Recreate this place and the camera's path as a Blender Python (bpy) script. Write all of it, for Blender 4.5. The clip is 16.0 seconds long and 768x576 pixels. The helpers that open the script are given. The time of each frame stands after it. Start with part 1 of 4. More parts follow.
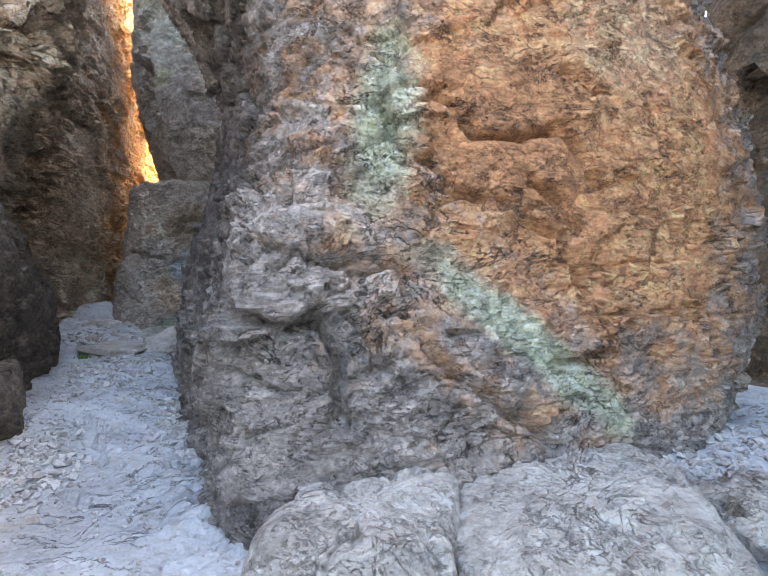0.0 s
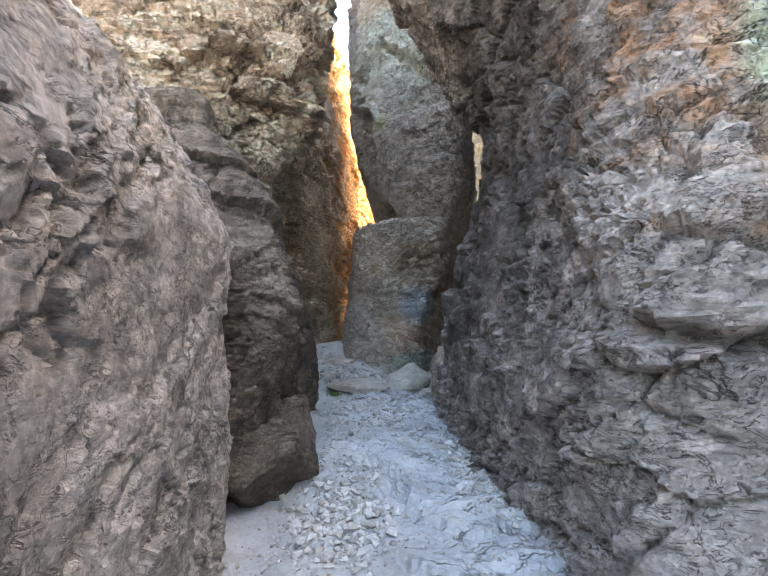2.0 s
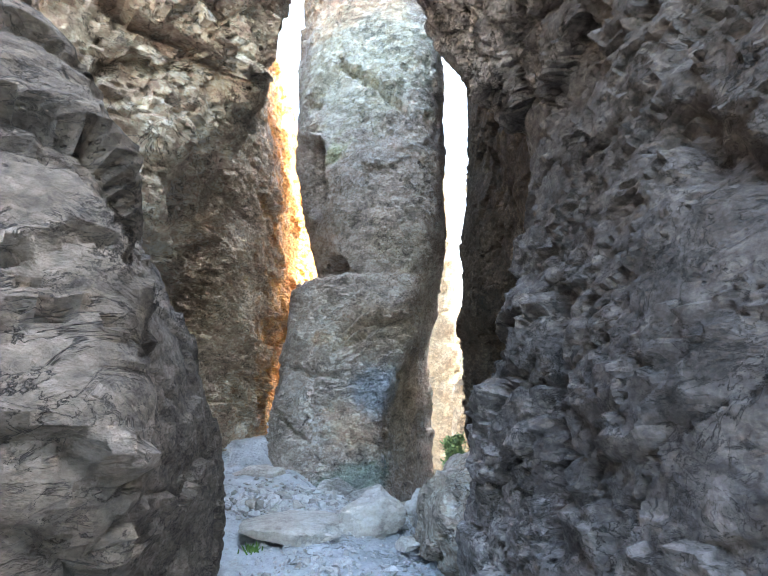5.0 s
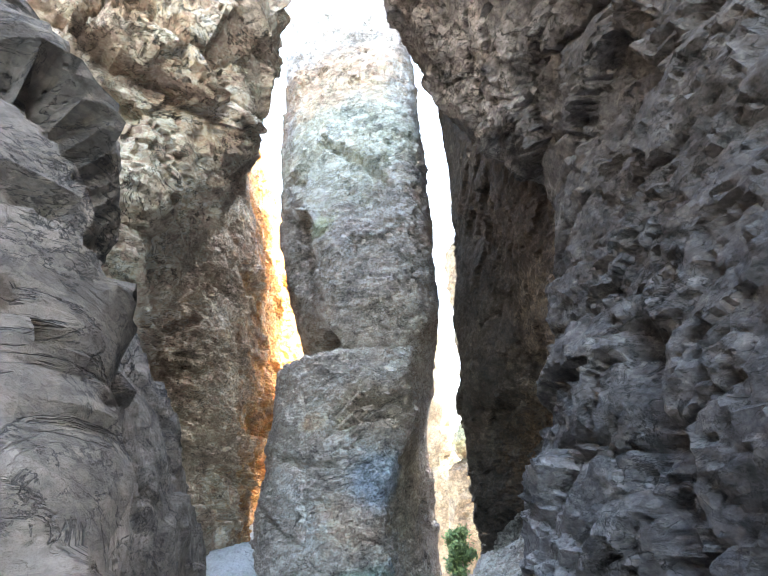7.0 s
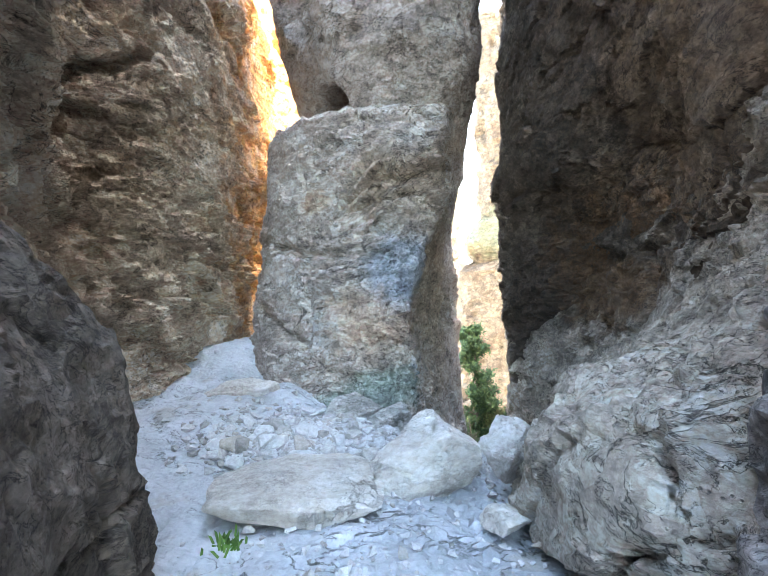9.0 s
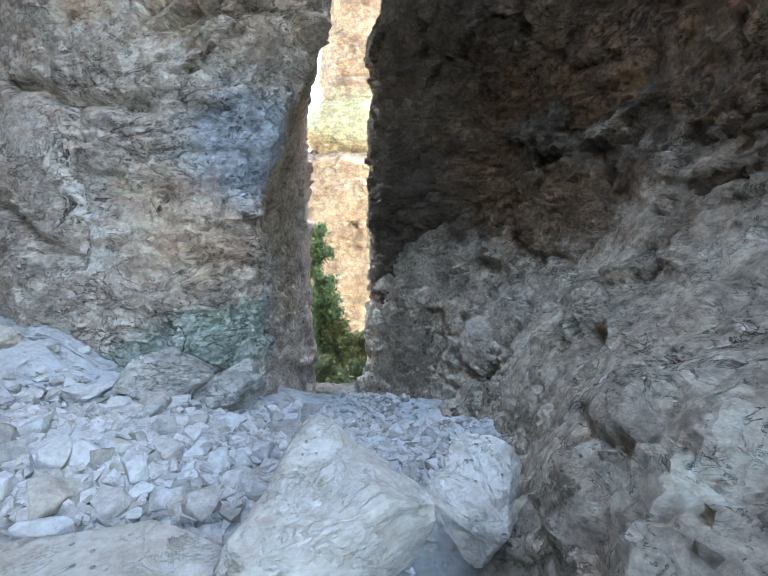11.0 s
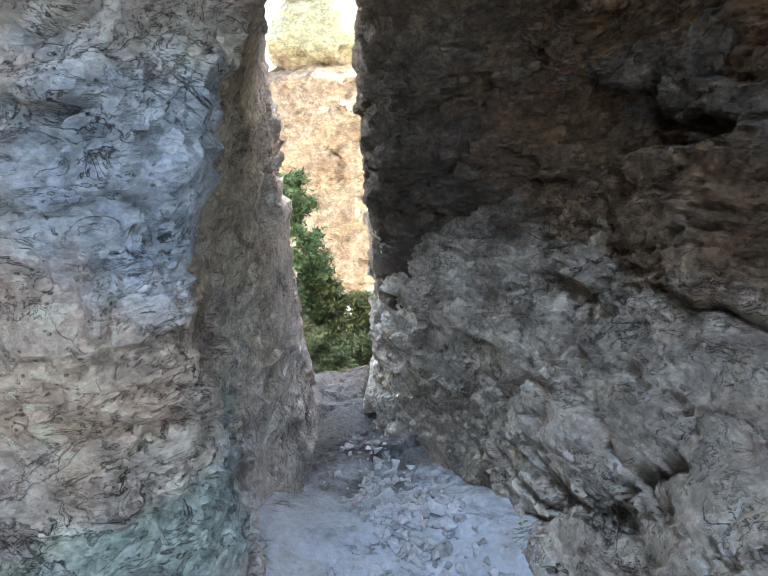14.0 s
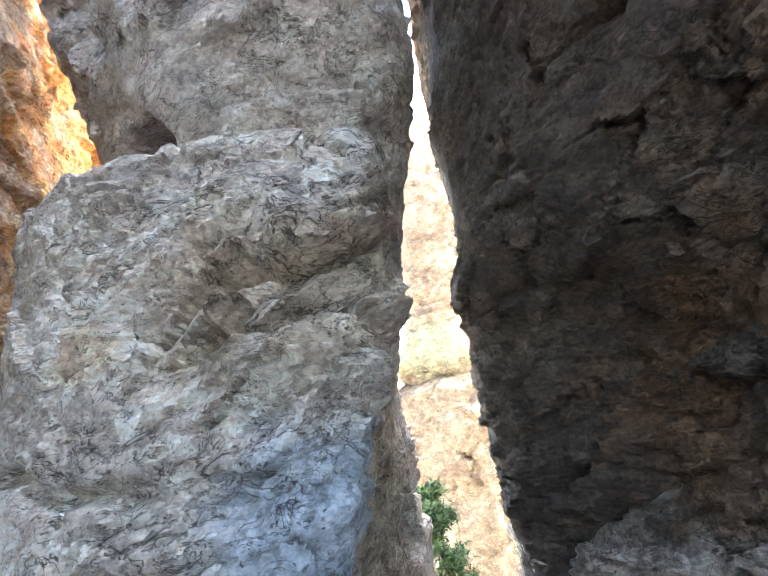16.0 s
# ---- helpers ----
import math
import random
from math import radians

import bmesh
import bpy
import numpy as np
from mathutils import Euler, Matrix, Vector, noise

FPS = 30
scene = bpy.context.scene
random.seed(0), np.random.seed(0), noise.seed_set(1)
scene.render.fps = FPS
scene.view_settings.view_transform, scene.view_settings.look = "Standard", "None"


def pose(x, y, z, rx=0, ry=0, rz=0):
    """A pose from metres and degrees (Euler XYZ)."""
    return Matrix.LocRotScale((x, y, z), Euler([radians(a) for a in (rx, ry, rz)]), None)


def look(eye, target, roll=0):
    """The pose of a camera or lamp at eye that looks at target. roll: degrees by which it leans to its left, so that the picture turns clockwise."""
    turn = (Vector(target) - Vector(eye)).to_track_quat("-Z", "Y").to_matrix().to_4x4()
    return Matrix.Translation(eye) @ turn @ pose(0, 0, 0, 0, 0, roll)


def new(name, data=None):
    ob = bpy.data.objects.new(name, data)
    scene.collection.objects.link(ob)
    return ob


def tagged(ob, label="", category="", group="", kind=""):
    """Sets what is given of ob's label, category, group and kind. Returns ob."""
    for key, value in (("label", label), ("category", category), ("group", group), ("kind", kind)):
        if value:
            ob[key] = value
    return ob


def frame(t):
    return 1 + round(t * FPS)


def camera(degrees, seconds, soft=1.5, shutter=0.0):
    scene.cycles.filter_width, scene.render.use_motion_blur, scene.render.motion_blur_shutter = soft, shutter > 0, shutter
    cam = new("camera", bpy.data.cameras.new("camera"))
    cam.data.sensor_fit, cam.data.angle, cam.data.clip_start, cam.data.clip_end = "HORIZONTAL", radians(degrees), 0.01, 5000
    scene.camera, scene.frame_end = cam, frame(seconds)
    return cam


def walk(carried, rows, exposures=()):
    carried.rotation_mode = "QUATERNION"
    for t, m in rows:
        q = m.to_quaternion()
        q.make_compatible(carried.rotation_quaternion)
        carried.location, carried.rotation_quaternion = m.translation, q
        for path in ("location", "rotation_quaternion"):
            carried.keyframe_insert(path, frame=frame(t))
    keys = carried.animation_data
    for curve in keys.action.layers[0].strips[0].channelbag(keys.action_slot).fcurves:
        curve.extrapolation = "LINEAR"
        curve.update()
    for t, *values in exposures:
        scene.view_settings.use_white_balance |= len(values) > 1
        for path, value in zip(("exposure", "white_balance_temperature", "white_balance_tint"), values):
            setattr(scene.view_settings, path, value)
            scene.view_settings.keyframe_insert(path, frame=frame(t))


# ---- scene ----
cam = camera(76.0, 16.0, soft=0.6)
PATH = [
    (0, (-0.0, -0.0, 1.5), (-0.0, 2.0, 1.5), 0.00),
    (0.5, (-0.54, -0.149, 1.414), (-0.964, 1.805, 1.37), -0.63),
    (1, (-0.738, 0.028, 1.374), (-1.491, 1.876, 1.241), -1.94),
    (1.5, (-1.04, 0.342, 1.337), (-1.763, 2.205, 1.257), -3.61),
    (2, (-1.439, 0.722, 1.343), (-2.122, 2.593, 1.521), -2.17),
    (2.5, (-1.874, 1.17, 1.358), (-2.47, 3.06, 1.628), -3.05),
    (3, (-2.138, 1.763, 1.334), (-2.714, 3.655, 1.633), -2.63),
    (3.5, (-2.433, 2.284, 1.523), (-2.976, 4.176, 1.877), -0.06),
    (4, (-2.587, 2.856, 1.586), (-3.03, 4.769, 1.964), -1.18),
    (4.5, (-2.749, 3.249, 1.641), (-3.175, 5.174, 1.979), -0.86),
    (5, (-2.91, 3.602, 1.723), (-3.295, 5.509, 2.185), -0.97),
    (5.2, (-2.928, 3.721, 1.719), (-3.322, 5.588, 2.317), -1.94),
    (7.3, (-3.396, 4.389, 1.698), (-3.649, 6.213, 2.48), -4.37),
    (7.5, (-3.427, 4.677, 1.63), (-3.708, 6.551, 2.272), -3.81),
    (8, (-3.449, 5.237, 1.624), (-3.83, 7.173, 1.953), -3.91),
    (8.2, (-3.548, 5.43, 1.612), (-3.97, 7.369, 1.863), -3.57),
    (10.3, (-4.272, 7.642, 1.709), (-4.296, 9.626, 1.456), 0.06),
    (10.5, (-4.314, 7.849, 1.68), (-4.259, 9.823, 1.363), 0.83),
    (11, (-4.449, 8.317, 1.683), (-4.124, 10.248, 1.277), 0.80),
    (11.5, (-4.467, 8.921, 1.657), (-4.119, 10.831, 1.18), -1.05),
    (12, (-4.558, 9.472, 1.715), (-4.191, 11.344, 1.114), -0.02),
    (12.5, (-4.548, 9.827, 1.734), (-4.083, 11.625, 0.992), 0.90),
    (13, (-4.513, 10.128, 2.073), (-4.079, 11.869, 1.19), 0.51),
    (13.5, (-4.483, 10.26, 2.211), (-4.072, 11.989, 1.294), -0.02),
    (14, (-4.348, 10.414, 2.238), (-3.993, 12.233, 1.487), -3.29),
    (14.5, (-4.285, 10.418, 2.237), (-3.934, 12.36, 1.908), -5.71),
    (15, (-4.29, 10.283, 2.331), (-3.904, 12.239, 2.491), -11.08),
    (15.5, (-4.303, 10.231, 2.389), (-3.944, 12.151, 2.818), -12.81),
    (16, (-4.366, 10.013, 2.403), (-4.332, 11.957, 2.871), -11.53),
]
EXPOSURE = [(0.0, 3.36), (2.0, 3.52), (4.0, 4.1), (5.2, 4.52), (7.4, 4.8), (8.0, 5.0), (10.3, 4.9), (12.0, 4.72), (14.0, 4.88), (16.0, 5.1)]
walk(cam, [(t, look(eye, target, roll)) for t, eye, target, roll in PATH], [(t, stops, 7200 if t < 5 else 7000 if 12 <= t < 15 else 6700, 10 if t < 1 else 6 if t < 5 else 2 if t < 13 else 5) for t, stops in EXPOSURE])

# ---- world, sun ----
SUN_TURN, SUN_HEIGHT = 78.0, 42.0      # azimuth from +y clockwise, elevation
world = bpy.data.worlds.new("world")
scene.world = world
world.use_nodes = True
wn = world.node_tree
sky = wn.nodes.new("ShaderNodeTexSky")
sky.sky_type, sky.sun_disc = "NISHITA", False
sky.sun_elevation, sky.sun_rotation = radians(SUN_HEIGHT), radians(SUN_TURN)
sky.air_density, sky.dust_density, sky.ozone_density = 1.0, 2.5, 1.0
wn.links.new(sky.outputs["Color"], wn.nodes["Background"].inputs["Color"])
wn.nodes["Background"].inputs["Strength"].default_value = 0.15
sun = new("sun", bpy.data.lights.new("sun", "SUN"))
sun.data.energy, sun.data.angle, sun.data.color = 2.9, radians(0.5), (1.0, 0.93, 0.82)
az = radians(SUN_TURN)
sun_from = Vector((math.sin(az) * math.cos(radians(SUN_HEIGHT)), math.cos(az) * math.cos(radians(SUN_HEIGHT)), math.sin(radians(SUN_HEIGHT))))
sun.matrix_world = look(sun_from * 60, (0, 0, 0))


# ---- noise on arrays of points ----
def hashed(i, j, k, seed):
    h = (i.astype(np.int64) * 374761393 + j.astype(np.int64) * 668265263 + k.astype(np.int64) * 2147483647 + seed * 974634777) & 0xFFFFFFFF
    h = ((h ^ (h >> 13)) * 1274126177) & 0xFFFFFFFF
    h = ((h ^ (h >> 16)) * 2246822519) & 0xFFFFFFFF
    return ((h ^ (h >> 15)) & 0xFFFFFF) / float(0xFFFFFF)


def soft_noise(p, seed=0):
    """Smooth noise from -1 to 1."""
    c = np.floor(p)
    f = p - c
    f = f * f * f * (f * (f * 6 - 15) + 10)
    c = c.astype(np.int64)
    out = np.zeros(len(p))
    for a in (0, 1):
        for b in (0, 1):
            for d in (0, 1):
                w = (f[:, 0] if a else 1 - f[:, 0]) * (f[:, 1] if b else 1 - f[:, 1]) * (f[:, 2] if d else 1 - f[:, 2])
                out += w * hashed(c[:, 0] + a, c[:, 1] + b, c[:, 2] + d, seed)
    return out * 2 - 1


def layered(p, octaves, seed=0, gain=0.5):
    out, amp = np.zeros(len(p)), 1.0
    for n in range(octaves):
        out += amp * soft_noise(p * 2.03 ** n + 7.3 * n, seed + n)
        amp *= gain
    return out


def cells(p, seed=0):
    """Nearest and second nearest distance of scattered points, a random number of the nearest, and the way from it."""
    c = np.floor(p).astype(np.int64)
    near, second, rand, off = np.full(len(p), 9.0), np.full(len(p), 9.0), np.zeros(len(p)), np.zeros((len(p), 3))
    for a in (-1, 0, 1):
        for b in (-1, 0, 1):
            for d in (-1, 0, 1):
                i, j, k = c[:, 0] + a, c[:, 1] + b, c[:, 2] + d
                q = np.stack([i + hashed(i, j, k, seed), j + hashed(i, j, k, seed + 1), k + hashed(i, j, k, seed + 2)], 1)
                dist = np.sqrt(((q - p) ** 2).sum(1))
                closer = dist < near
                second = np.where(closer, near, np.minimum(second, dist))
                rand = np.where(closer, hashed(i, j, k, seed + 3), rand)
                off = np.where(closer[:, None], p - q, off)
                near = np.where(closer, dist, near)
    return near, second, rand, off


def turned(p, dip, strike):
    m = np.array(Euler((radians(dip), radians(dip * 0.6), radians(strike))).to_matrix())
    return p @ m.T


def facets(q, seed):
    """Broken flat faces: each cell stands at its own height and leans its own way."""
    f1, f2, r, off = cells(q, seed)
    lean = np.stack([np.sin(r * 91.7), np.sin(r * 57.3 + 1.7), np.sin(r * 133.1 + 0.6)], 1)
    return (r - 0.5) + 0.75 * (lean * off).sum(1), f2 - f1


def ledges(q, period, seed):
    """Overlapping beds: each rises slowly and ends in a sharp broken lip; the lips wander and stop."""
    s = q[:, 2] / period + 0.75 * layered(q * np.array([0.8, 0.8, 0.35]) / period ** 0.6, 3, seed, 0.6)
    k = np.floor(s)
    stop = hashed(k, np.floor(q[:, 0] / (2.1 * period) + k * 0.37), np.floor(q[:, 1] / (2.1 * period) + k * 0.61), seed + 3)
    return (s - k) ** 1.5 * stop


def weathered(p, normal, size=1.0, rough=1.0, dip=18.0, strike=25.0, seed=0, block=0.9):
    """How far broken rock stands out from its smooth form: swells, flat broken faces, sharp ledges, grain."""
    q = turned(p, dip, strike)
    q = q + 0.045 * np.stack([layered(p * 2.6, 4, seed + 40 + n, 0.65) for n in range(3)], 1)
    out = 0.10 * size * layered(p * 0.5, 2, seed)
    for scale, amp, crack, s in ((block, 0.18, 0.10, 5), (0.4 * block, 0.10, 0.05, 9), (0.16 * block, 0.045, 0.018, 13)):
        up, gap = facets(q / (scale * np.array([1.3, 1.3, 0.6])), seed + s)
        patch = np.clip(0.5 + 1.3 * soft_noise(p * 0.6 / scale ** 0.5, seed + s + 15), 0.05, 1.2)
        out += rough * patch * (amp * up - crack * np.exp(-(gap / 0.035) ** 2))
    for period, amp, s in ((0.62, 0.14, 31), (0.26, 0.10, 37), (0.11, 0.04, 41)):
        patch = np.clip(0.5 + 1.3 * soft_noise(p * 0.75 / period ** 0.4, seed + s + 4), 0.08, 1.1)
        out += rough * amp * patch * ledges(q, period * block / 0.9, seed + s)
    out += 0.006 * layered(p * 11.0, 3, seed + 30, 0.7)
    return out


# ---- materials ----
def rgb(*c):
    return (*c, 1.0)


class Nodes:
    """Short ways to write a node material."""

    def __init__(self, name, rough=0.9, specular=0.25):
        self.mat = bpy.data.materials.new(name)
        self.mat.use_nodes = True
        self.tree = self.mat.node_tree
        self.bsdf = self.tree.nodes["Principled BSDF"]
        self.bsdf.inputs["Roughness"].default_value = rough
        self.bsdf.inputs["Specular IOR Level"].default_value = specular
        self.where = self.tree.nodes.new("ShaderNodeNewGeometry").outputs["Position"]

    def link(self, a, b):
        self.tree.links.new(a, b)

    def scaled(self, source, scale):
        n = self.tree.nodes.new("ShaderNodeVectorMath")
        n.operation = "MULTIPLY"
        self.link(source, n.inputs[0])
        n.inputs[1].default_value = scale
        return n.outputs[0]

    def noise(self, scale, detail=6.0, rough=0.6, stretch=None, distort=0.0):
        n = self.tree.nodes.new("ShaderNodeTexNoise")
        n.inputs["Scale"].default_value, n.inputs["Detail"].default_value = scale, detail
        n.inputs["Roughness"].default_value, n.inputs["Distortion"].default_value = rough, distort
        self.link(self.scaled(self.where, stretch) if stretch else self.where, n.inputs["Vector"])
        return n.outputs["Fac"]

    def voronoi(self, scale, feature="DISTANCE_TO_EDGE", stretch=None):
        n = self.tree.nodes.new("ShaderNodeTexVoronoi")
        n.feature = feature
        n.inputs["Scale"].default_value = scale
        self.link(self.scaled(self.where, stretch) if stretch else self.where, n.inputs["Vector"])
        return n.outputs["Distance"]

    def chips(self, scale, bend=0.09, stretch=(1.0, 1.0, 1.6)):
        """A random height for each broken chip, with hard edges between them."""
        wob = self.tree.nodes.new("ShaderNodeTexNoise")
        wob.inputs["Scale"].default_value, wob.inputs["Detail"].default_value = scale * 0.9, 5.0
        self.link(self.where, wob.inputs["Vector"])
        add = self.tree.nodes.new("ShaderNodeVectorMath")
        add.operation = "ADD"
        self.link(self.scaled(self.where, stretch), add.inputs[0])
        self.link(self.scaled(wob.outputs["Color"], (bend * 6 / scale,) * 3), add.inputs[1])
        n = self.tree.nodes.new("ShaderNodeTexVoronoi")
        n.inputs["Scale"].default_value = scale
        self.link(add.outputs[0], n.inputs["Vector"])
        return self.math("ADD", self.math("MULTIPLY", n.outputs["Color"], 1.0), self.math("MULTIPLY", n.outputs["Distance"], -0.5))

    def ramp(self, fac, *stops):
        n = self.tree.nodes.new("ShaderNodeValToRGB")
        e = n.color_ramp.elements
        while len(e) < len(stops):
            e.new(0.5)
        for k, (at, c) in zip(e, stops):
            k.position, k.color = at, c if len(c) == 4 else (*c, 1.0)
        self.link(fac, n.inputs["Fac"])
        return n.outputs["Color"]

    def step(self, value, low, high):
        n = self.tree.nodes.new("ShaderNodeMapRange")
        n.interpolation_type = "SMOOTHSTEP"
        n.inputs["From Min"].default_value, n.inputs["From Max"].default_value = low, high
        self.link(value, n.inputs["Value"])
        return n.outputs["Result"]

    def math(self, op, a, b):
        n = self.tree.nodes.new("ShaderNodeMath")
        n.operation = op
        for s, v in zip(n.inputs, (a, b)):
            if isinstance(v, (int, float)):
                s.default_value = v
            else:
                self.link(v, s)
        return n.outputs[0]

    def mix(self, fac, a, b, blend="MIX"):
        n = self.tree.nodes.new("ShaderNodeMix")
        n.data_type, n.blend_type = "RGBA", blend
        for s, v in ((n.inputs["Factor"], fac), (n.inputs["A"], a), (n.inputs["B"], b)):
            if isinstance(v, (int, float)):
                s.default_value = v
            elif isinstance(v, tuple):
                s.default_value = v if len(v) == 4 else (*v, 1.0)
            else:
                self.link(v, s)
        return n.outputs["Result"]

    def blot(self, centre, radii, turn=0.0, edge=0.4, ragged=1.0, scale=2.6):
        """A ragged patch of stain, ground tone or painted shade: 1 inside an ellipsoid of the place, 0 outside."""
        n = self.tree.nodes.new("ShaderNodeMapping")
        n.vector_type = "TEXTURE"
        n.inputs["Location"].default_value, n.inputs["Scale"].default_value = centre, radii
        n.inputs["Rotation"].default_value = (0, radians(turn), 0)
        self.link(self.where, n.inputs["Vector"])
        d = self.tree.nodes.new("ShaderNodeVectorMath")
        d.operation = "LENGTH"
        self.link(n.outputs[0], d.inputs[0])
        wob = self.math("MULTIPLY", self.math("SUBTRACT", self.noise(scale, 8.0, 0.65), 0.5), 2 * ragged)
        return self.step(self.math("ADD", d.outputs["Value"], wob), 1.0 + edge, 1.0 - edge)

    def finish(self, colour, height=None, depth=0.02, strength=0.8):
        self.link(colour, self.bsdf.inputs["Base Color"])
        if height is not None:
            b = self.tree.nodes.new("ShaderNodeBump")
            b.inputs["Distance"].default_value, b.inputs["Strength"].default_value = depth, strength
            self.link(height, b.inputs["Height"])
            self.link(b.outputs["Normal"], self.bsdf.inputs["Normal"])
        return self.mat


def rock_material(name, dark, mid, light, blots=(), depth=0.03, dip=(1.0, 1.0, 1.25), speck=0.42, pits=0.45, cracked=1.0):
    """Weathered volcanic rock: broad tones, grain, pits, thin cracks, and patches of iron, lichen, other tones and
    painted shade (colour, centre, radii, turn, share).
    """
    m = Nodes(name)
    dark, mid, light = (tuple(1.5 * v for v in c) for c in (dark, mid, light))
    colour = m.ramp(m.noise(0.9, 10.0, 0.68), (0.30, dark), (0.5, mid), (0.72, light))
    for tint, centre, radii, turn, share in blots:
        tint = tuple(1.4 * v for v in tint)
        fac = m.math("MULTIPLY", m.blot(centre, radii, turn), share)
        shade = m.ramp(m.noise(3.2, 9.0, 0.72), (0.3, tuple(0.6 * v for v in tint)), (0.7, tuple(min(1.0, 1.3 * v) for v in tint)))
        colour = m.mix(fac, colour, shade)
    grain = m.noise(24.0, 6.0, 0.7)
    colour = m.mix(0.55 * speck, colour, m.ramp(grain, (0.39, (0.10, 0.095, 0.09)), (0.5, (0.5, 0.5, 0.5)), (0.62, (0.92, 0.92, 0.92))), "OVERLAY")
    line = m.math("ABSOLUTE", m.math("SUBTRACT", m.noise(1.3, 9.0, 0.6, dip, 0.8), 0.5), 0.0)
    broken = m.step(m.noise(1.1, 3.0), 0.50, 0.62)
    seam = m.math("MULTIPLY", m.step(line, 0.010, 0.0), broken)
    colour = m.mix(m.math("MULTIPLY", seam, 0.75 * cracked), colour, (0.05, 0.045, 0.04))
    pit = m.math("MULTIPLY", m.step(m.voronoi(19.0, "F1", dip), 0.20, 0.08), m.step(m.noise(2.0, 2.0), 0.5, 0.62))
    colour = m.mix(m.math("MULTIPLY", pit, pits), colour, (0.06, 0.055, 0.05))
    hatch = m.noise(9.0, 10.0, 0.75, (1.0, 1.0, 1.9), 0.9)
    colour = m.mix(0.1, colour, m.ramp(hatch, (0.36, (0.2, 0.2, 0.2)), (0.5, (0.54, 0.54, 0.54)), (0.62, (0.86, 0.86, 0.86))), "OVERLAY")
    flake, fleck = m.chips(5.0), m.chips(15.0)
    for chip, share in ((flake, 0.34), (fleck, 0.24), (m.chips(38.0), 0.16)):
        colour = m.mix(share * (0.3 + 0.7 * cracked), colour, m.ramp(chip, (0.05, (0.28, 0.28, 0.28)), (0.6, (0.82, 0.82, 0.82))), "OVERLAY")
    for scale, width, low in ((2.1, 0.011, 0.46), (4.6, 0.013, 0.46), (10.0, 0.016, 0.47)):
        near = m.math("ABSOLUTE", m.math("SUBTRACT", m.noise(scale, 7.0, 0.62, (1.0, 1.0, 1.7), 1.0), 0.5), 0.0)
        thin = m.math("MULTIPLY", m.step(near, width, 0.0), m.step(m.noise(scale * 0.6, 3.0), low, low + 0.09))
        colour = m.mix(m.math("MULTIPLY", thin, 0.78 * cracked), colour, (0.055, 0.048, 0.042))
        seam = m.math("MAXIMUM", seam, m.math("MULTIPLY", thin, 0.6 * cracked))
    height = m.math("ADD", m.math("MULTIPLY", m.noise(15.0, 12.0, 0.72, dip, 0.3), 0.4), m.math("MULTIPLY", hatch, 0.35))
    height = m.math("ADD", height, m.math("ADD", m.math("MULTIPLY", flake, 0.8), m.math("MULTIPLY", fleck, 0.35)))
    height = m.math("SUBTRACT", height, m.math("ADD", m.math("MULTIPLY", seam, 0.9), m.math("MULTIPLY", pit, 0.4)))
    return m.finish(colour, height, 2.3 * depth, 1.0)


GREY_D, GREY_M, GREY_L = (0.15, 0.129, 0.117), (0.25, 0.218, 0.198), (0.37, 0.326, 0.295)
ORANGE, RUST, LICHEN, BLUE, CREAM = (0.50, 0.262, 0.125), (0.28, 0.125, 0.06), (0.42, 0.46, 0.355), (0.25, 0.31, 0.385), (0.50, 0.40, 0.28)

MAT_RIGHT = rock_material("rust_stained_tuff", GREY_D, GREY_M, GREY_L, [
    # shade under the boulder's overhang, painted dark on the passage side
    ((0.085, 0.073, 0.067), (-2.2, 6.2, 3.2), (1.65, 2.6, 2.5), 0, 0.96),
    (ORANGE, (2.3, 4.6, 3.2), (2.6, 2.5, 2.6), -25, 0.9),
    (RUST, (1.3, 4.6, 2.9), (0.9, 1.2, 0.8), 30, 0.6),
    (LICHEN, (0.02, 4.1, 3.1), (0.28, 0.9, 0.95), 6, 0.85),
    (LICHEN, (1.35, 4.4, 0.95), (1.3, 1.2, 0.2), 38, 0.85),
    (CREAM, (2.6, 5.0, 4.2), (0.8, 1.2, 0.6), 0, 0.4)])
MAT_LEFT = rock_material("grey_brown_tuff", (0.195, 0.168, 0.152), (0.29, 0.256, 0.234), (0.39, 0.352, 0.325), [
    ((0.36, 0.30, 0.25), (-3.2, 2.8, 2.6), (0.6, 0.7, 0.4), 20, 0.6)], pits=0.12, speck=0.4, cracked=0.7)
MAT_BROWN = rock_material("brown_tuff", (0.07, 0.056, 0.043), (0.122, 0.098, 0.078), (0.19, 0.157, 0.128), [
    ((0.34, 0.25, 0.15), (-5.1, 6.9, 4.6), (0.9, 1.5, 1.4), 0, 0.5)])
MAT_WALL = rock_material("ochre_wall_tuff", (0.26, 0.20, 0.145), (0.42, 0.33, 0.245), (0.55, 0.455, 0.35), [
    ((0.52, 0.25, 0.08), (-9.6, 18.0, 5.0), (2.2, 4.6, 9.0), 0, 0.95)])
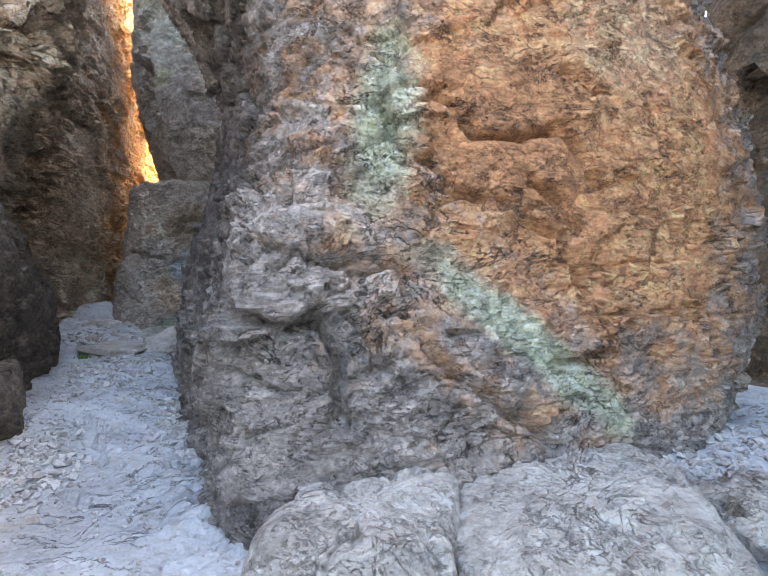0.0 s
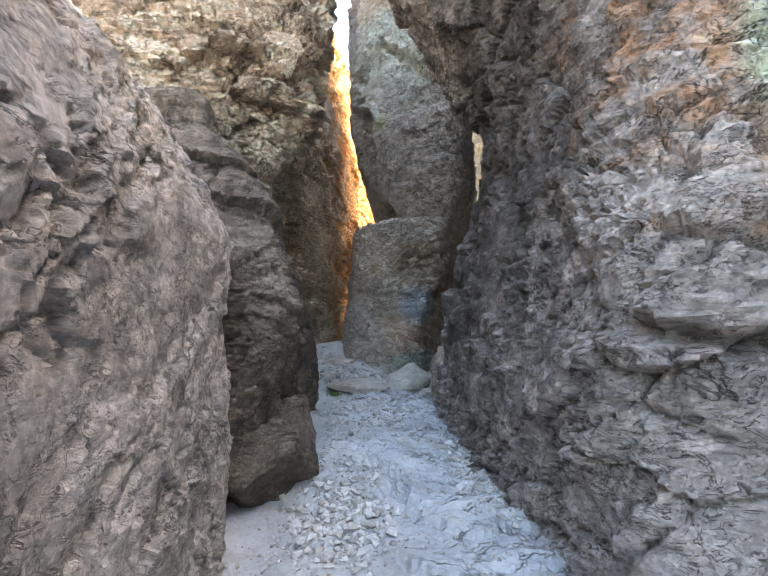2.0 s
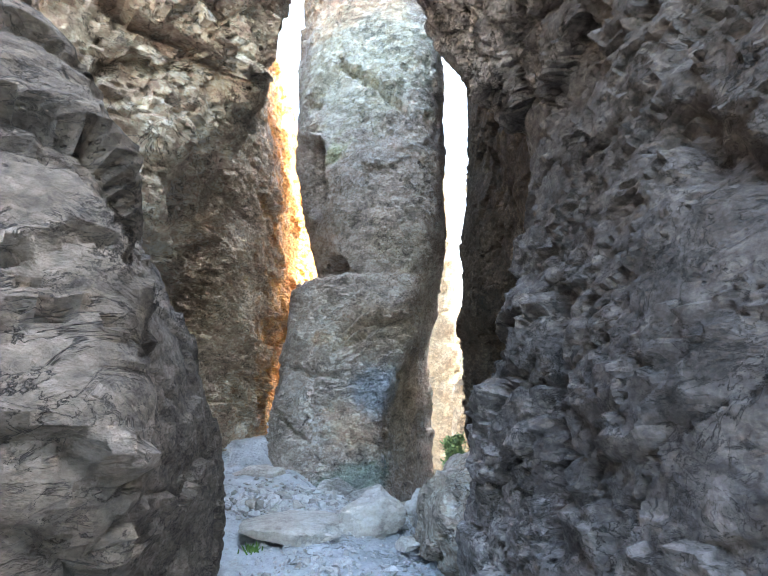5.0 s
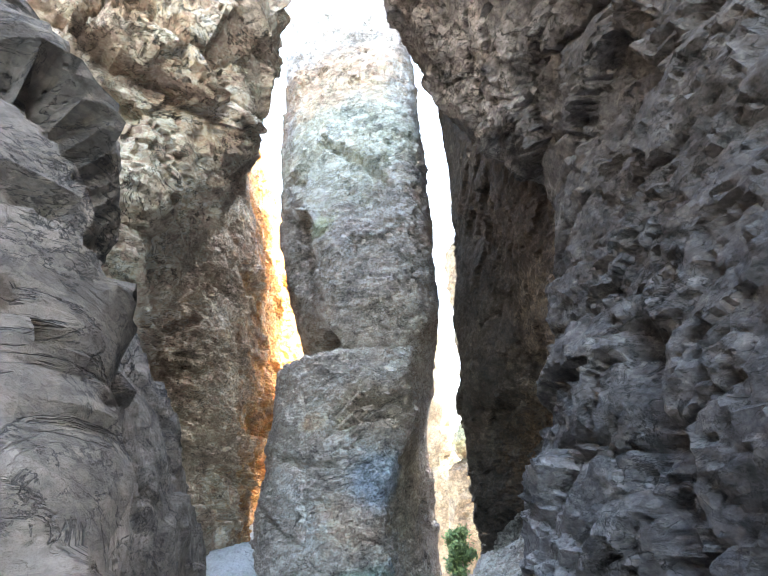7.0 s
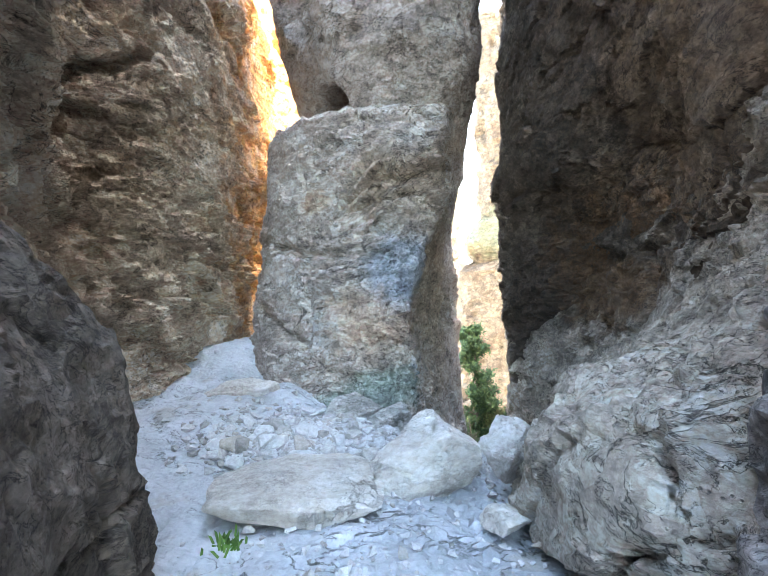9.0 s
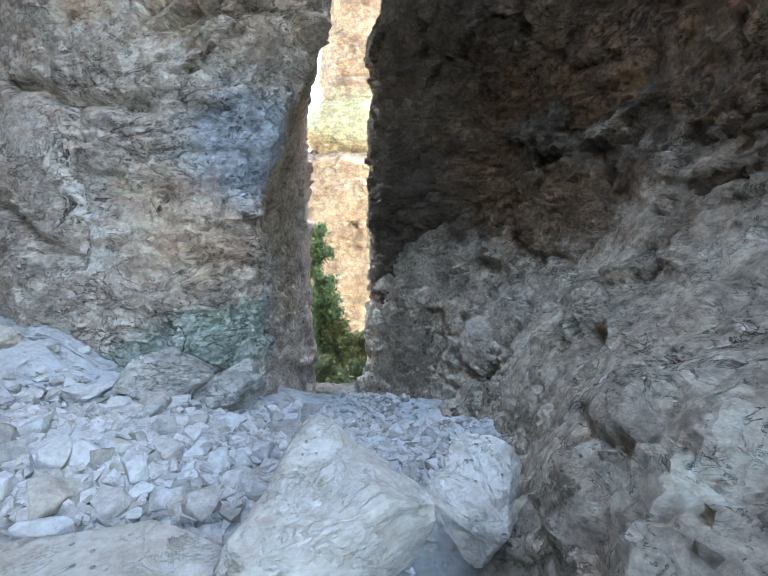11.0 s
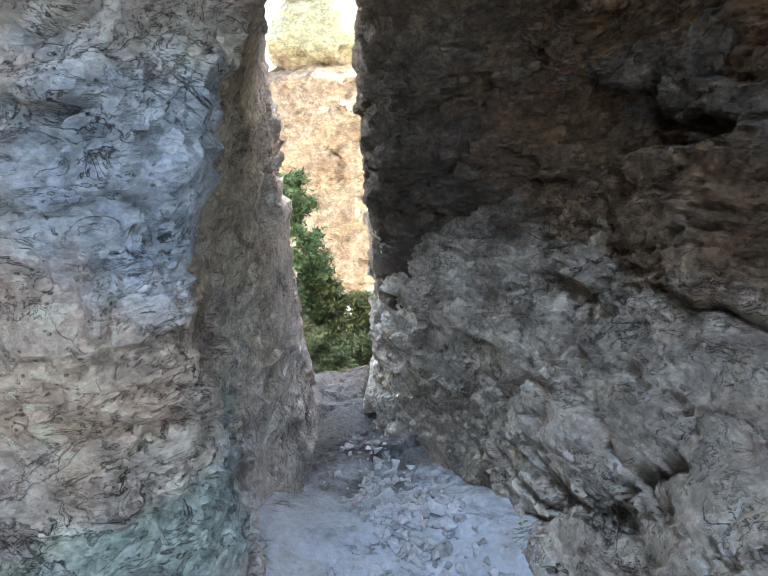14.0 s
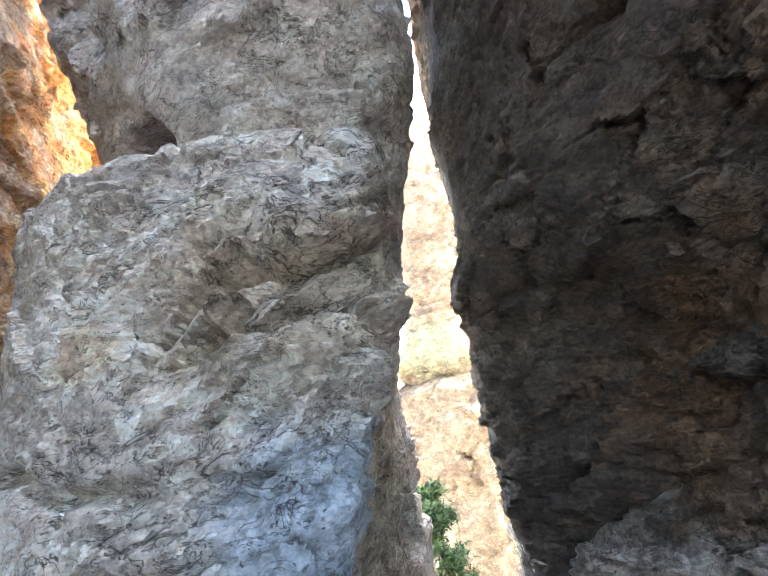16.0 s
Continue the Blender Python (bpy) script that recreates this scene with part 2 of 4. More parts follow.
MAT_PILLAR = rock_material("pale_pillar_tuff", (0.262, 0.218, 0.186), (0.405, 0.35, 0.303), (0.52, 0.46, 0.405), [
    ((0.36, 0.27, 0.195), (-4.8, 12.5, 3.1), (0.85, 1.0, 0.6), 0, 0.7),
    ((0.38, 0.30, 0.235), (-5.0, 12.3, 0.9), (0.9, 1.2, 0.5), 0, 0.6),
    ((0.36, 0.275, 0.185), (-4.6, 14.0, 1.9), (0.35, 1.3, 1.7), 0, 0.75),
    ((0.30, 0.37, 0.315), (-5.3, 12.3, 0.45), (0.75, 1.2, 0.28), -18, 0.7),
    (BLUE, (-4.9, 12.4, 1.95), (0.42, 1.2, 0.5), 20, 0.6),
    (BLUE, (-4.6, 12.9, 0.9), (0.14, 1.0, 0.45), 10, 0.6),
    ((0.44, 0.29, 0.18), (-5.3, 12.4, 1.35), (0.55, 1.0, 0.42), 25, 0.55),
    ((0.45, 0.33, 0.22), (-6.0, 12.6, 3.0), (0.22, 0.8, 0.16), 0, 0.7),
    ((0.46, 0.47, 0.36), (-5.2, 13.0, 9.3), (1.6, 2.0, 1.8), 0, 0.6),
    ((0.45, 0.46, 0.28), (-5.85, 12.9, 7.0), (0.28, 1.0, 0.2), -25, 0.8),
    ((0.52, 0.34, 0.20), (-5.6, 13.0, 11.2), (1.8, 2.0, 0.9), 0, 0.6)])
# dark brown tuff, lowered further so its tones carry the overhang's shade
MAT_DARK = rock_material("shade_darkened_overhang_tuff", (0.042, 0.031, 0.023), (0.078, 0.057, 0.041), (0.14, 0.108, 0.078), [
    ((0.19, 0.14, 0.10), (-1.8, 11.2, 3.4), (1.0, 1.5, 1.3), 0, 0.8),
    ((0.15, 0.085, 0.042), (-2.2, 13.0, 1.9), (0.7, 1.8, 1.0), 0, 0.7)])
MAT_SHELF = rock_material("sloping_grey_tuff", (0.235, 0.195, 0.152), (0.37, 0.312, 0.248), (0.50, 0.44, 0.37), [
    # brown tone of the upper wall, deepened with painted overhang shade
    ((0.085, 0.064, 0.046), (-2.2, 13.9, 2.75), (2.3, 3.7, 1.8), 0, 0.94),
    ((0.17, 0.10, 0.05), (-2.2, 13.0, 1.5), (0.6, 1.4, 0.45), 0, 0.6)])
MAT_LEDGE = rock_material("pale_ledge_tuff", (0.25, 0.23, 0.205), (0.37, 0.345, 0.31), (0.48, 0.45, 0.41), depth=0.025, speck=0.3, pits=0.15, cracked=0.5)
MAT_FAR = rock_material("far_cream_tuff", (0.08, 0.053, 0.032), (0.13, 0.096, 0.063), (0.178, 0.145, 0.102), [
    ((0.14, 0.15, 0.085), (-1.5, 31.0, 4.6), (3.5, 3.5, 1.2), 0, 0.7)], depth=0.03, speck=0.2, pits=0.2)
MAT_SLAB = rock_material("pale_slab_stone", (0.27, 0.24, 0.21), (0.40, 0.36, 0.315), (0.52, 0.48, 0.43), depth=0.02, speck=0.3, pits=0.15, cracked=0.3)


def floor_material():
    m = Nodes("dusty_rock_floor")
    colour = m.ramp(m.noise(1.1, 8.0, 0.65), (0.3, (0.36, 0.36, 0.355)), (0.5, (0.50, 0.505, 0.51)), (0.7, (0.62, 0.63, 0.64)))
    grain = m.noise(30.0, 5.0, 0.7)
    colour = m.mix(0.35, colour, m.ramp(grain, (0.3, (0.3, 0.3, 0.3)), (0.7, (0.72, 0.72, 0.72))), "OVERLAY")
    colour = m.mix(m.math("MULTIPLY", m.step(m.noise(2.3, 6.0), 0.56, 0.66), 0.4), colour, (0.40, 0.34, 0.26))
    line = m.math("ABSOLUTE", m.math("SUBTRACT", m.noise(1.6, 9.0, 0.62, (1.0, 1.6, 1.0), 0.8), 0.5), 0.0)
    seam = m.math("MULTIPLY", m.step(line, 0.012, 0.0), m.step(m.noise(0.9, 3.0), 0.45, 0.55))
    colour = m.mix(m.math("MULTIPLY", seam, 0.6), colour, (0.14, 0.125, 0.11))
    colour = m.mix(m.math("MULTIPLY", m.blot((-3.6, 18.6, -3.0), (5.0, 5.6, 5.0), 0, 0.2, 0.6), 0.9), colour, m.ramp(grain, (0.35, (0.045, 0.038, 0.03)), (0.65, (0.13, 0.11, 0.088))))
    pebble = m.step(m.voronoi(17.0, "F1"), 0.1, 0.65)
    height = m.math("SUBTRACT", m.math("ADD", m.noise(7.0, 10.0, 0.66), m.math("MULTIPLY", grain, 0.3)), m.math("MULTIPLY", pebble, 0.3))
    return m.finish(colour, m.math("SUBTRACT", m.math("ADD", height, m.math("MULTIPLY", m.chips(7.0), 0.4)), m.math("MULTIPLY", seam, 0.6)), 0.035, 1.0)


MAT_FLOOR = floor_material()


# ---- shapes ----
def link_mesh(name, points, quads, material, parent=None, smooth=True):
    """A mesh of quads from arrays."""
    points, quads = np.asarray(points, np.float32), np.asarray(quads, np.int32)
    me = bpy.data.meshes.new(name)
    me.vertices.add(len(points))
    me.vertices.foreach_set("co", points.ravel())
    side = quads.shape[1]
    me.loops.add(quads.size)
    me.loops.foreach_set("vertex_index", quads.ravel())
    me.polygons.add(len(quads))
    me.polygons.foreach_set("loop_start", np.arange(0, quads.size, side, dtype=np.int32))
    me.polygons.foreach_set("use_smooth", np.full(len(quads), smooth))
    me.update(calc_edges=True)
    me.validate()
    if smooth:
        me.set_sharp_from_angle(angle=radians(26))
    me.materials.append(material)
    ob = new(name, me)
    if parent is not None:
        ob.parent = parent
    return ob


TRAIL = np.array([(0, 0), (-1.4, 0.7), (-2.4, 2.3), (-3.0, 3.8), (-3.5, 5.2), (-4.2, 7.6), (-4.5, 9.0), (-4.4, 10.2)], float)


def trail_distance(xy):
    """How far places of the plan lie from the trodden line."""
    best = np.full(len(xy), 1e9)
    for a, c in zip(TRAIL[:-1], TRAIL[1:]):
        d = c - a
        t = np.clip(((xy - a) @ d) / (d @ d), 0, 1)
        best = np.minimum(best, np.linalg.norm(xy - a - t[:, None] * d, axis=1))
    return best


def strides(length_at, step_at):
    """Places along a line at which the local step is kept."""
    run = np.cumsum(np.r_[0, np.diff(length_at) / np.maximum(step_at[:-1], 1e-3)])
    n = max(int(run[-1]), 8)
    return np.interp(np.linspace(0, run[-1], n, endpoint=False), run, length_at)


def spline(a, n, closed):
    """n points along a smooth line through the rows of a."""
    k = len(a)
    u = np.linspace(0, k if closed else k - 1, n, endpoint=not closed)
    i = np.minimum(np.floor(u).astype(int), k - 1 if closed else k - 2)
    f = (u - i)[:, None]
    pick = (lambda j: a[j % k]) if closed else (lambda j: a[np.clip(j, 0, k - 1)])
    p0, p1, p2, p3 = pick(i - 1), pick(i), pick(i + 1), pick(i + 2)
    return 0.5 * (2 * p1 + (p2 - p0) * f + (2 * p0 - 5 * p1 + 4 * p2 - p3) * f ** 2 + (3 * p1 - p0 - 3 * p2 + p3) * f ** 3)


def smooth_normals(g, closed):
    du = (np.roll(g, -1, 1) - np.roll(g, 1, 1)) if closed else np.gradient(g, axis=1)
    dv = np.gradient(g, axis=0)
    n = np.cross(du, dv)
    return n / np.maximum(np.linalg.norm(n, axis=2, keepdims=True), 1e-9)


def lofted_rock(name, levels, material, cap=0.6, size=1.0, rough=1.0, dip=18.0, strike=25.0, seed=1, block=0.9, least=0.026, fineness=0.0095, crags=(), clefts=(), dents=()):
    """A standing rock: plan outlines (anticlockwise) at rising heights, smoothly joined, capped, then broken up by weathering.
    The mesh is finest beside the trail. crags: (centre, reach, depth) of knobbly outcrops."""
    heights = np.array([v[0] for v in levels], float)
    plans = np.array([np.reshape(v[1:], (-1, 2)) for v in levels], float)
    many = 1200
    stack = np.dstack([plans, np.repeat(heights[:, None, None], plans.shape[1], 1)])
    fine = np.array([spline(s, many, True) for s in stack])
    mean = fine[:, :, :2].mean(0)
    run = np.r_[0, np.cumsum(np.linalg.norm(np.diff(np.vstack([mean, mean[:1]]), axis=0), axis=1))]
    away = trail_distance(np.vstack([mean, mean[:1]]))
    want = strides(run, np.clip(fineness * away, least, 0.45))
    at = np.clip(np.searchsorted(run, want), 0, many - 1)
    fine = fine[:, at]
    zs = np.linspace(heights[0], heights[-1], 600)
    reach = np.sqrt(away.min() ** 2 + np.maximum(np.abs(zs - 1.2) - 0.8, 0) ** 2)
    z = strides(zs, np.clip(fineness * reach, least, 0.45))
    z = np.r_[z, heights[-1]]
    zline = spline(heights[:, None], 60 * len(heights), False)[:, 0]
    t = np.interp(z, np.maximum.accumulate(zline), np.linspace(0, len(heights) - 1, len(zline)))
    k = len(heights)
    i = np.clip(np.floor(t).astype(int), 0, k - 2)
    f = (t - i)[:, None, None]
    p0, p1, p2, p3 = fine[np.clip(i - 1, 0, k - 1)], fine[i], fine[i + 1], fine[np.clip(i + 2, 0, k - 1)]
    grid = 0.5 * (2 * p1 + (p2 - p0) * f + (2 * p0 - 5 * p1 + 4 * p2 - p3) * f ** 2 + (3 * p1 - p0 - 3 * p2 + p3) * f ** 3)
    centre = grid[-1].mean(0)
    rings = [grid]
    for s in np.linspace(0, 1, 22)[1:]:
        a = s * math.pi / 2
        ring = centre + (grid[-1] - centre) * max(math.cos(a), 0.01)
        ring[:, 2] += cap * math.sin(a)
        rings.append(ring[None])
    grid = np.concatenate(rings)
    n = smooth_normals(grid, True)
    flat, fn = grid.reshape(-1, 3), n.reshape(-1, 3)
    push = weathered(flat, fn, size, rough, dip, strike, seed, block)
    for where, spread, depth, grit in crags:
        d = np.sqrt((((flat - np.array(where)) / np.array(spread)) ** 2).sum(1)) + 0.25 * layered(flat * 1.6, 3, seed + 77)
        share = np.clip(1.35 - d, 0, 1)
        share = share * share * (3 - 2 * share)
        q = turned(flat, 38, 10) + 0.03 * np.stack([layered(flat * 3, 3, seed + 90 + m) for m in range(3)], 1)
        up, gap = facets(q / (grit * np.array([1.6, 1.0, 0.5])), seed + 91)
        push += share * depth * (1.5 * up + 0.35 - 0.5 * np.exp(-(gap / 0.07) ** 2))
    for line, width, deep in clefts:
        wander = 0.05 * np.stack([layered(flat * 4, 3, seed + 60), layered(flat * 4, 3, seed + 65)], 1)
        xz = flat[:, [0, 2]] + wander
        near, along = np.full(len(flat), 9.0), np.array(line, float)
        for a, c in zip(along[:-1], along[1:]):
            d = c - a
            s = np.clip(((xz - a) @ d) / (d @ d), 0, 1)
            near = np.minimum(near, np.linalg.norm(xz - a - s[:, None] * d, axis=1))
        front = fn[:, 1] < 0.2
        push -= front * deep * np.exp(-(near / width) ** 2)
    for where, spread, deep in dents:
        d = np.sqrt((((flat - np.array(where)) / np.array(spread)) ** 2).sum(1)) + 0.2 * layered(flat * 3, 2, seed + 70)
        push -= deep * np.clip(2.2 * (1 - d), 0, 1)
    flat = flat + fn * push[:, None]
    rows, cols = grid.shape[:2]
    idx = np.arange(rows * cols).reshape(rows, cols)
    quads = np.stack([idx[:-1], np.roll(idx, -1, 1)[:-1], np.roll(idx, -1, 1)[1:], idx[1:]], -1).reshape(-1, 4)
    return link_mesh(name, flat, quads, material)


def plan(z, *xy):
    """An outline at a height: x, y, x, y, ..."""
    return (z, *xy)


# ---- ground ----
KNOTS = [  # x, y, height of the ground
    (0, -3, -0.75), (0, 1, -0.5), (-2, 1, -0.5), (-3.2, 3.7, -0.28), (-2.0, 5.3, -0.1), (-3.5, 6.4, 0.1), (-4.3, 8.3, 0.22), (-4.7, 9.4, 0.22),
    (-5.6, 11.2, 0.42), (-6.6, 11.7, 0.62), (-7.6, 13.5, 1.1), (-9, 18, 1.9), (-4.9, 11.9, 0.14), (-4.2, 12.4, -0.35), (-3.9, 14, -1.05), (-3.7, 15.5, -1.6),
    (-3.5, 17, -2.3), (-3.5, 20, -3.7), (-3.5, 24, -5.6), (-4, 34, -9), (2, 4, -0.15), (5, 5, 0.0), (1, 2.2, -0.35), (-3.4, 10.6, 0.1)]


def ground_height(x, y):
    k = np.array(KNOTS)
    d2 = (np.asarray(x)[..., None] - k[:, 0]) ** 2 + (np.asarray(y)[..., None] - k[:, 1]) ** 2
    w = 1 / (d2 + 0.35) ** 1.8
    return (w * k[:, 2]).sum(-1) / w.sum(-1)


def spaced(low, high, fine, reach):
    mid = np.arange(low, high, fine)
    out, step, a = [], fine, 0.0
    while a < reach:
        step *= 1.35
        a += step
        out.append(a)
    out = np.array(out)
    return np.r_[low - out[::-1], mid, mid[-1] + out]


gx, gy = spaced(-8.0, 5.0, 0.045, 2500), spaced(0.5, 20.0, 0.045, 2500)
X, Y = np.meshgrid(gx, gy)
Z = ground_height(X, Y)
flat = np.stack([X.ravel(), Y.ravel(), Z.ravel()], 1)
inside = np.clip(1 - np.maximum(np.abs(flat[:, 0] + 2) - 9, np.abs(flat[:, 1] - 9) - 12) / 6, 0, 1)
q = turned(flat, 10, 30)
q = q + 0.25 * np.stack([layered(flat * 1.2, 3, 80 + n) for n in range(3)], 1)
dz = 0.05 * layered(flat * 1.1, 4, 60) + 0.014 * layered(flat * 8, 4, 70, 0.7)
for wide, amp, gap, s in ((0.75, 0.11, 0.12, 51), (0.3, 0.05, 0.15, 55), (0.12, 0.022, 0.2, 57)):
    up, crack = facets(q / (wide * np.array([1.2, 0.75, 3.0])), s)
    patch = np.clip(0.5 + 1.2 * soft_noise(flat * 0.9, s + 20), 0.05, 1.1)
    dz += amp * patch * (0.8 * up - 0.3 * np.exp(-(crack / (0.5 * gap)) ** 2))
flat[:, 2] += dz * inside
ny, nx = X.shape
idx = np.arange(ny * nx).reshape(ny, nx)
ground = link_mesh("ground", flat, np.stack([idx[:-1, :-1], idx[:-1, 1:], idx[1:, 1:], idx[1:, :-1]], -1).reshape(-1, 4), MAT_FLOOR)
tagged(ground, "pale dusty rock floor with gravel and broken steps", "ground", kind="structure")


# ---- the standing rocks ----
def standing(name, label, material, *levels, **k):
    return tagged(lofted_rock(name, levels, material, **k), label, "rock")


# long cracks across the face, as x and z along each, its half-width and its depth
BOULDER_CRACKS = [
    ([(0.0, 3.16), (0.07, 2.86), (0.28, 2.63), (0.58, 2.41), (0.86, 2.31)], 0.05, 0.24),
    ([(1.65, 3.06), (1.93, 2.84), (2.17, 2.54)], 0.045, 0.24),
    ([(1.05, 2.31), (1.29, 2.11), (1.48, 1.96)], 0.045, 0.18),
    ([(1.68, 2.31), (1.8, 2.01), (1.65, 1.88), (1.91, 1.53)], 0.05, 0.24),
    ([(1.46, 1.17), (1.55, 0.93), (1.7, 0.81), (2.17, 0.87)], 0.045, 0.2),
    ([(2.3, 1.11), (2.34, 0.85), (2.25, 0.7)], 0.045, 0.2),
    ([(-0.49, 1.68), (-0.06, 1.67), (0.05, 1.64), (0.12, 1.41)], 0.05, 0.24),
    ([(-1.07, 1.33), (-0.72, 1.23), (-0.46, 1.25)], 0.045, 0.2),
    ([(0.5, 3.33), (0.67, 3.16), (0.86, 2.91), (1.18, 2.93), (1.63, 3.01)], 0.045, 0.2)]
BOULDER_CRACKS += [
    ([(1.1, 0.59), (1.27, 0.29), (1.44, 0.14)], 0.045, 0.18),
    ([(0.33, 1.02), (0.63, 0.76), (1.18, 0.38)], 0.045, 0.16),
    ([(1.83, 3.68), (2.04, 3.55), (2.38, 3.44)], 0.045, 0.18),
    ([(1.35, 2.52), (1.7, 2.37)], 0.045, 0.18),
    ([(-0.53, 2.56), (-0.35, 2.36)], 0.06, 0.15),
    ([(-0.53, 1.31), (-0.35, 1.01), (-0.31, 0.61)], 0.045, 0.18),
    ([(-1.92, 3.05), (-1.86, 2.5), (-1.76, 1.9)], 0.05, 0.18),
    ([(-2.42, 2.4), (-2.5, 1.7), (-2.58, 1.0)], 0.055, 0.22)]
PILLAR_CRACKS = [
    ([(-6.69, 8.61), (-6.22, 8.72), (-5.77, 9.35), (-5.36, 8.96), (-4.86, 8.5), (-4.54, 8.09), (-4.23, 7.75)], 0.09, 0.25),
    ([(-6.9, 2.53), (-6.23, 2.32), (-5.63, 2.26)], 0.05, 0.12),
    ([(-6.25, 3.54), (-6.18, 2.37), (-6.11, 1.08)], 0.045, 0.10),
    ([(-7.02, 1.63), (-6.61, 1.35), (-6.11, 1.04)], 0.05, 0.12)]

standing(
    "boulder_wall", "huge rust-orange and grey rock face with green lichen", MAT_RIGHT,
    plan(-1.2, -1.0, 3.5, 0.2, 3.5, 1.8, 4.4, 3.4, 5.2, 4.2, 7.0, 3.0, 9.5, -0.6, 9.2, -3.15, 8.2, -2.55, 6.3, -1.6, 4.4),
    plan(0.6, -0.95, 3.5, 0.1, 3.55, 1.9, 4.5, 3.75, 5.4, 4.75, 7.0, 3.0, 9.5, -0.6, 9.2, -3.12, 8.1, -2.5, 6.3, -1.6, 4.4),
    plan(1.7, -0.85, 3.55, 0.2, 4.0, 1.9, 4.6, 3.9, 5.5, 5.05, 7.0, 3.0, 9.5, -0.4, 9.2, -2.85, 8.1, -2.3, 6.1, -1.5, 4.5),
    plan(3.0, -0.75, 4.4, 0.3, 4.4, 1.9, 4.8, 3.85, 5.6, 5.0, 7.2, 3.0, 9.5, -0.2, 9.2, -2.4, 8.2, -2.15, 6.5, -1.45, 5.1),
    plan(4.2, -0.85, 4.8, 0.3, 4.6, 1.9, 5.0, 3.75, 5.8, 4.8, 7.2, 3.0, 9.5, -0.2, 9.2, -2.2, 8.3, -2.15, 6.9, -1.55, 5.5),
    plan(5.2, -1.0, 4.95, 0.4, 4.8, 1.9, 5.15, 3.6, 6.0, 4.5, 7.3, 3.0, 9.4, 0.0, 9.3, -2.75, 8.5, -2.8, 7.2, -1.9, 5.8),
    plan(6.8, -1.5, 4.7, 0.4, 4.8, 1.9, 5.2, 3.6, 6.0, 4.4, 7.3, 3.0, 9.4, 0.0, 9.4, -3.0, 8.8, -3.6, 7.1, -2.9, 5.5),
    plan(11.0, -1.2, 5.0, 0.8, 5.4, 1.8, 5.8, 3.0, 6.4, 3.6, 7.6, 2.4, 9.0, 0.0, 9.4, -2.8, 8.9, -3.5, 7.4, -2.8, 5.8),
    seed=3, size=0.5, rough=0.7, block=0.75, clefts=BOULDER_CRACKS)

standing(
    "leaning_rock", "smooth grey-brown rock face beside the path", MAT_LEFT,
    plan(-1.2, -2.8, -2.5, -2.5, 0.3, -3.15, 2.1, -4.1, 3.8, -4.9, 4.3, -7.0, 4.4, -8.0, 1.0, -6.5, -3.0),
    plan(0.4, -2.6, -2.5, -2.3, 0.3, -3.0, 2.0, -3.95, 3.8, -4.7, 4.3, -7.0, 4.4, -8.0, 1.0, -6.5, -3.0),
    plan(1.5, -2.5, -2.5, -2.2, 0.3, -2.9, 1.8, -3.75, 3.65, -4.6, 4.2, -7.0, 4.2, -8.0, 1.0, -6.5, -3.0),
    plan(2.1, -2.7, -2.5, -2.4, 0.4, -3.0, 1.9, -3.75, 3.7, -4.6, 4.2, -7.0, 4.0, -8.0, 1.0, -6.5, -3.0),
    plan(3.0, -3.5, -2.3, -3.2, 0.5, -3.55, 2.0, -4.1, 3.3, -4.8, 3.7, -7.0, 3.8, -8.0, 1.0, -6.5, -3.0),
    plan(4.2, -4.8, -1.5, -4.7, 0.5, -4.8, 1.8, -5.0, 2.6, -5.6, 3.0, -6.8, 3.2, -7.5, 1.0, -6.5, -2.0),
    rough=0.4, size=0.7, seed=11, dip=-30, block=0.7)

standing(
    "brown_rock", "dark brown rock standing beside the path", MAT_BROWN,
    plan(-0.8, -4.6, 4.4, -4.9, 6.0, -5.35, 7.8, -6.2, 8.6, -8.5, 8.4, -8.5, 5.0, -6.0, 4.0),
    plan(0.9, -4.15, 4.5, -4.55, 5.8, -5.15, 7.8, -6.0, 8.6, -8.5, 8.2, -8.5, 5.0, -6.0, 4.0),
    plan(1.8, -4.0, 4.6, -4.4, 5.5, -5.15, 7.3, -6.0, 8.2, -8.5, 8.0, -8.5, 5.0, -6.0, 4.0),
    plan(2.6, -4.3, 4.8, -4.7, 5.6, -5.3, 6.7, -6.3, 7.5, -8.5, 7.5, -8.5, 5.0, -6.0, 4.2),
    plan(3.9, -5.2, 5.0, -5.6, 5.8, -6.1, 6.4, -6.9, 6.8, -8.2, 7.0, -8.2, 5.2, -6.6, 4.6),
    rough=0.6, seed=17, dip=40)

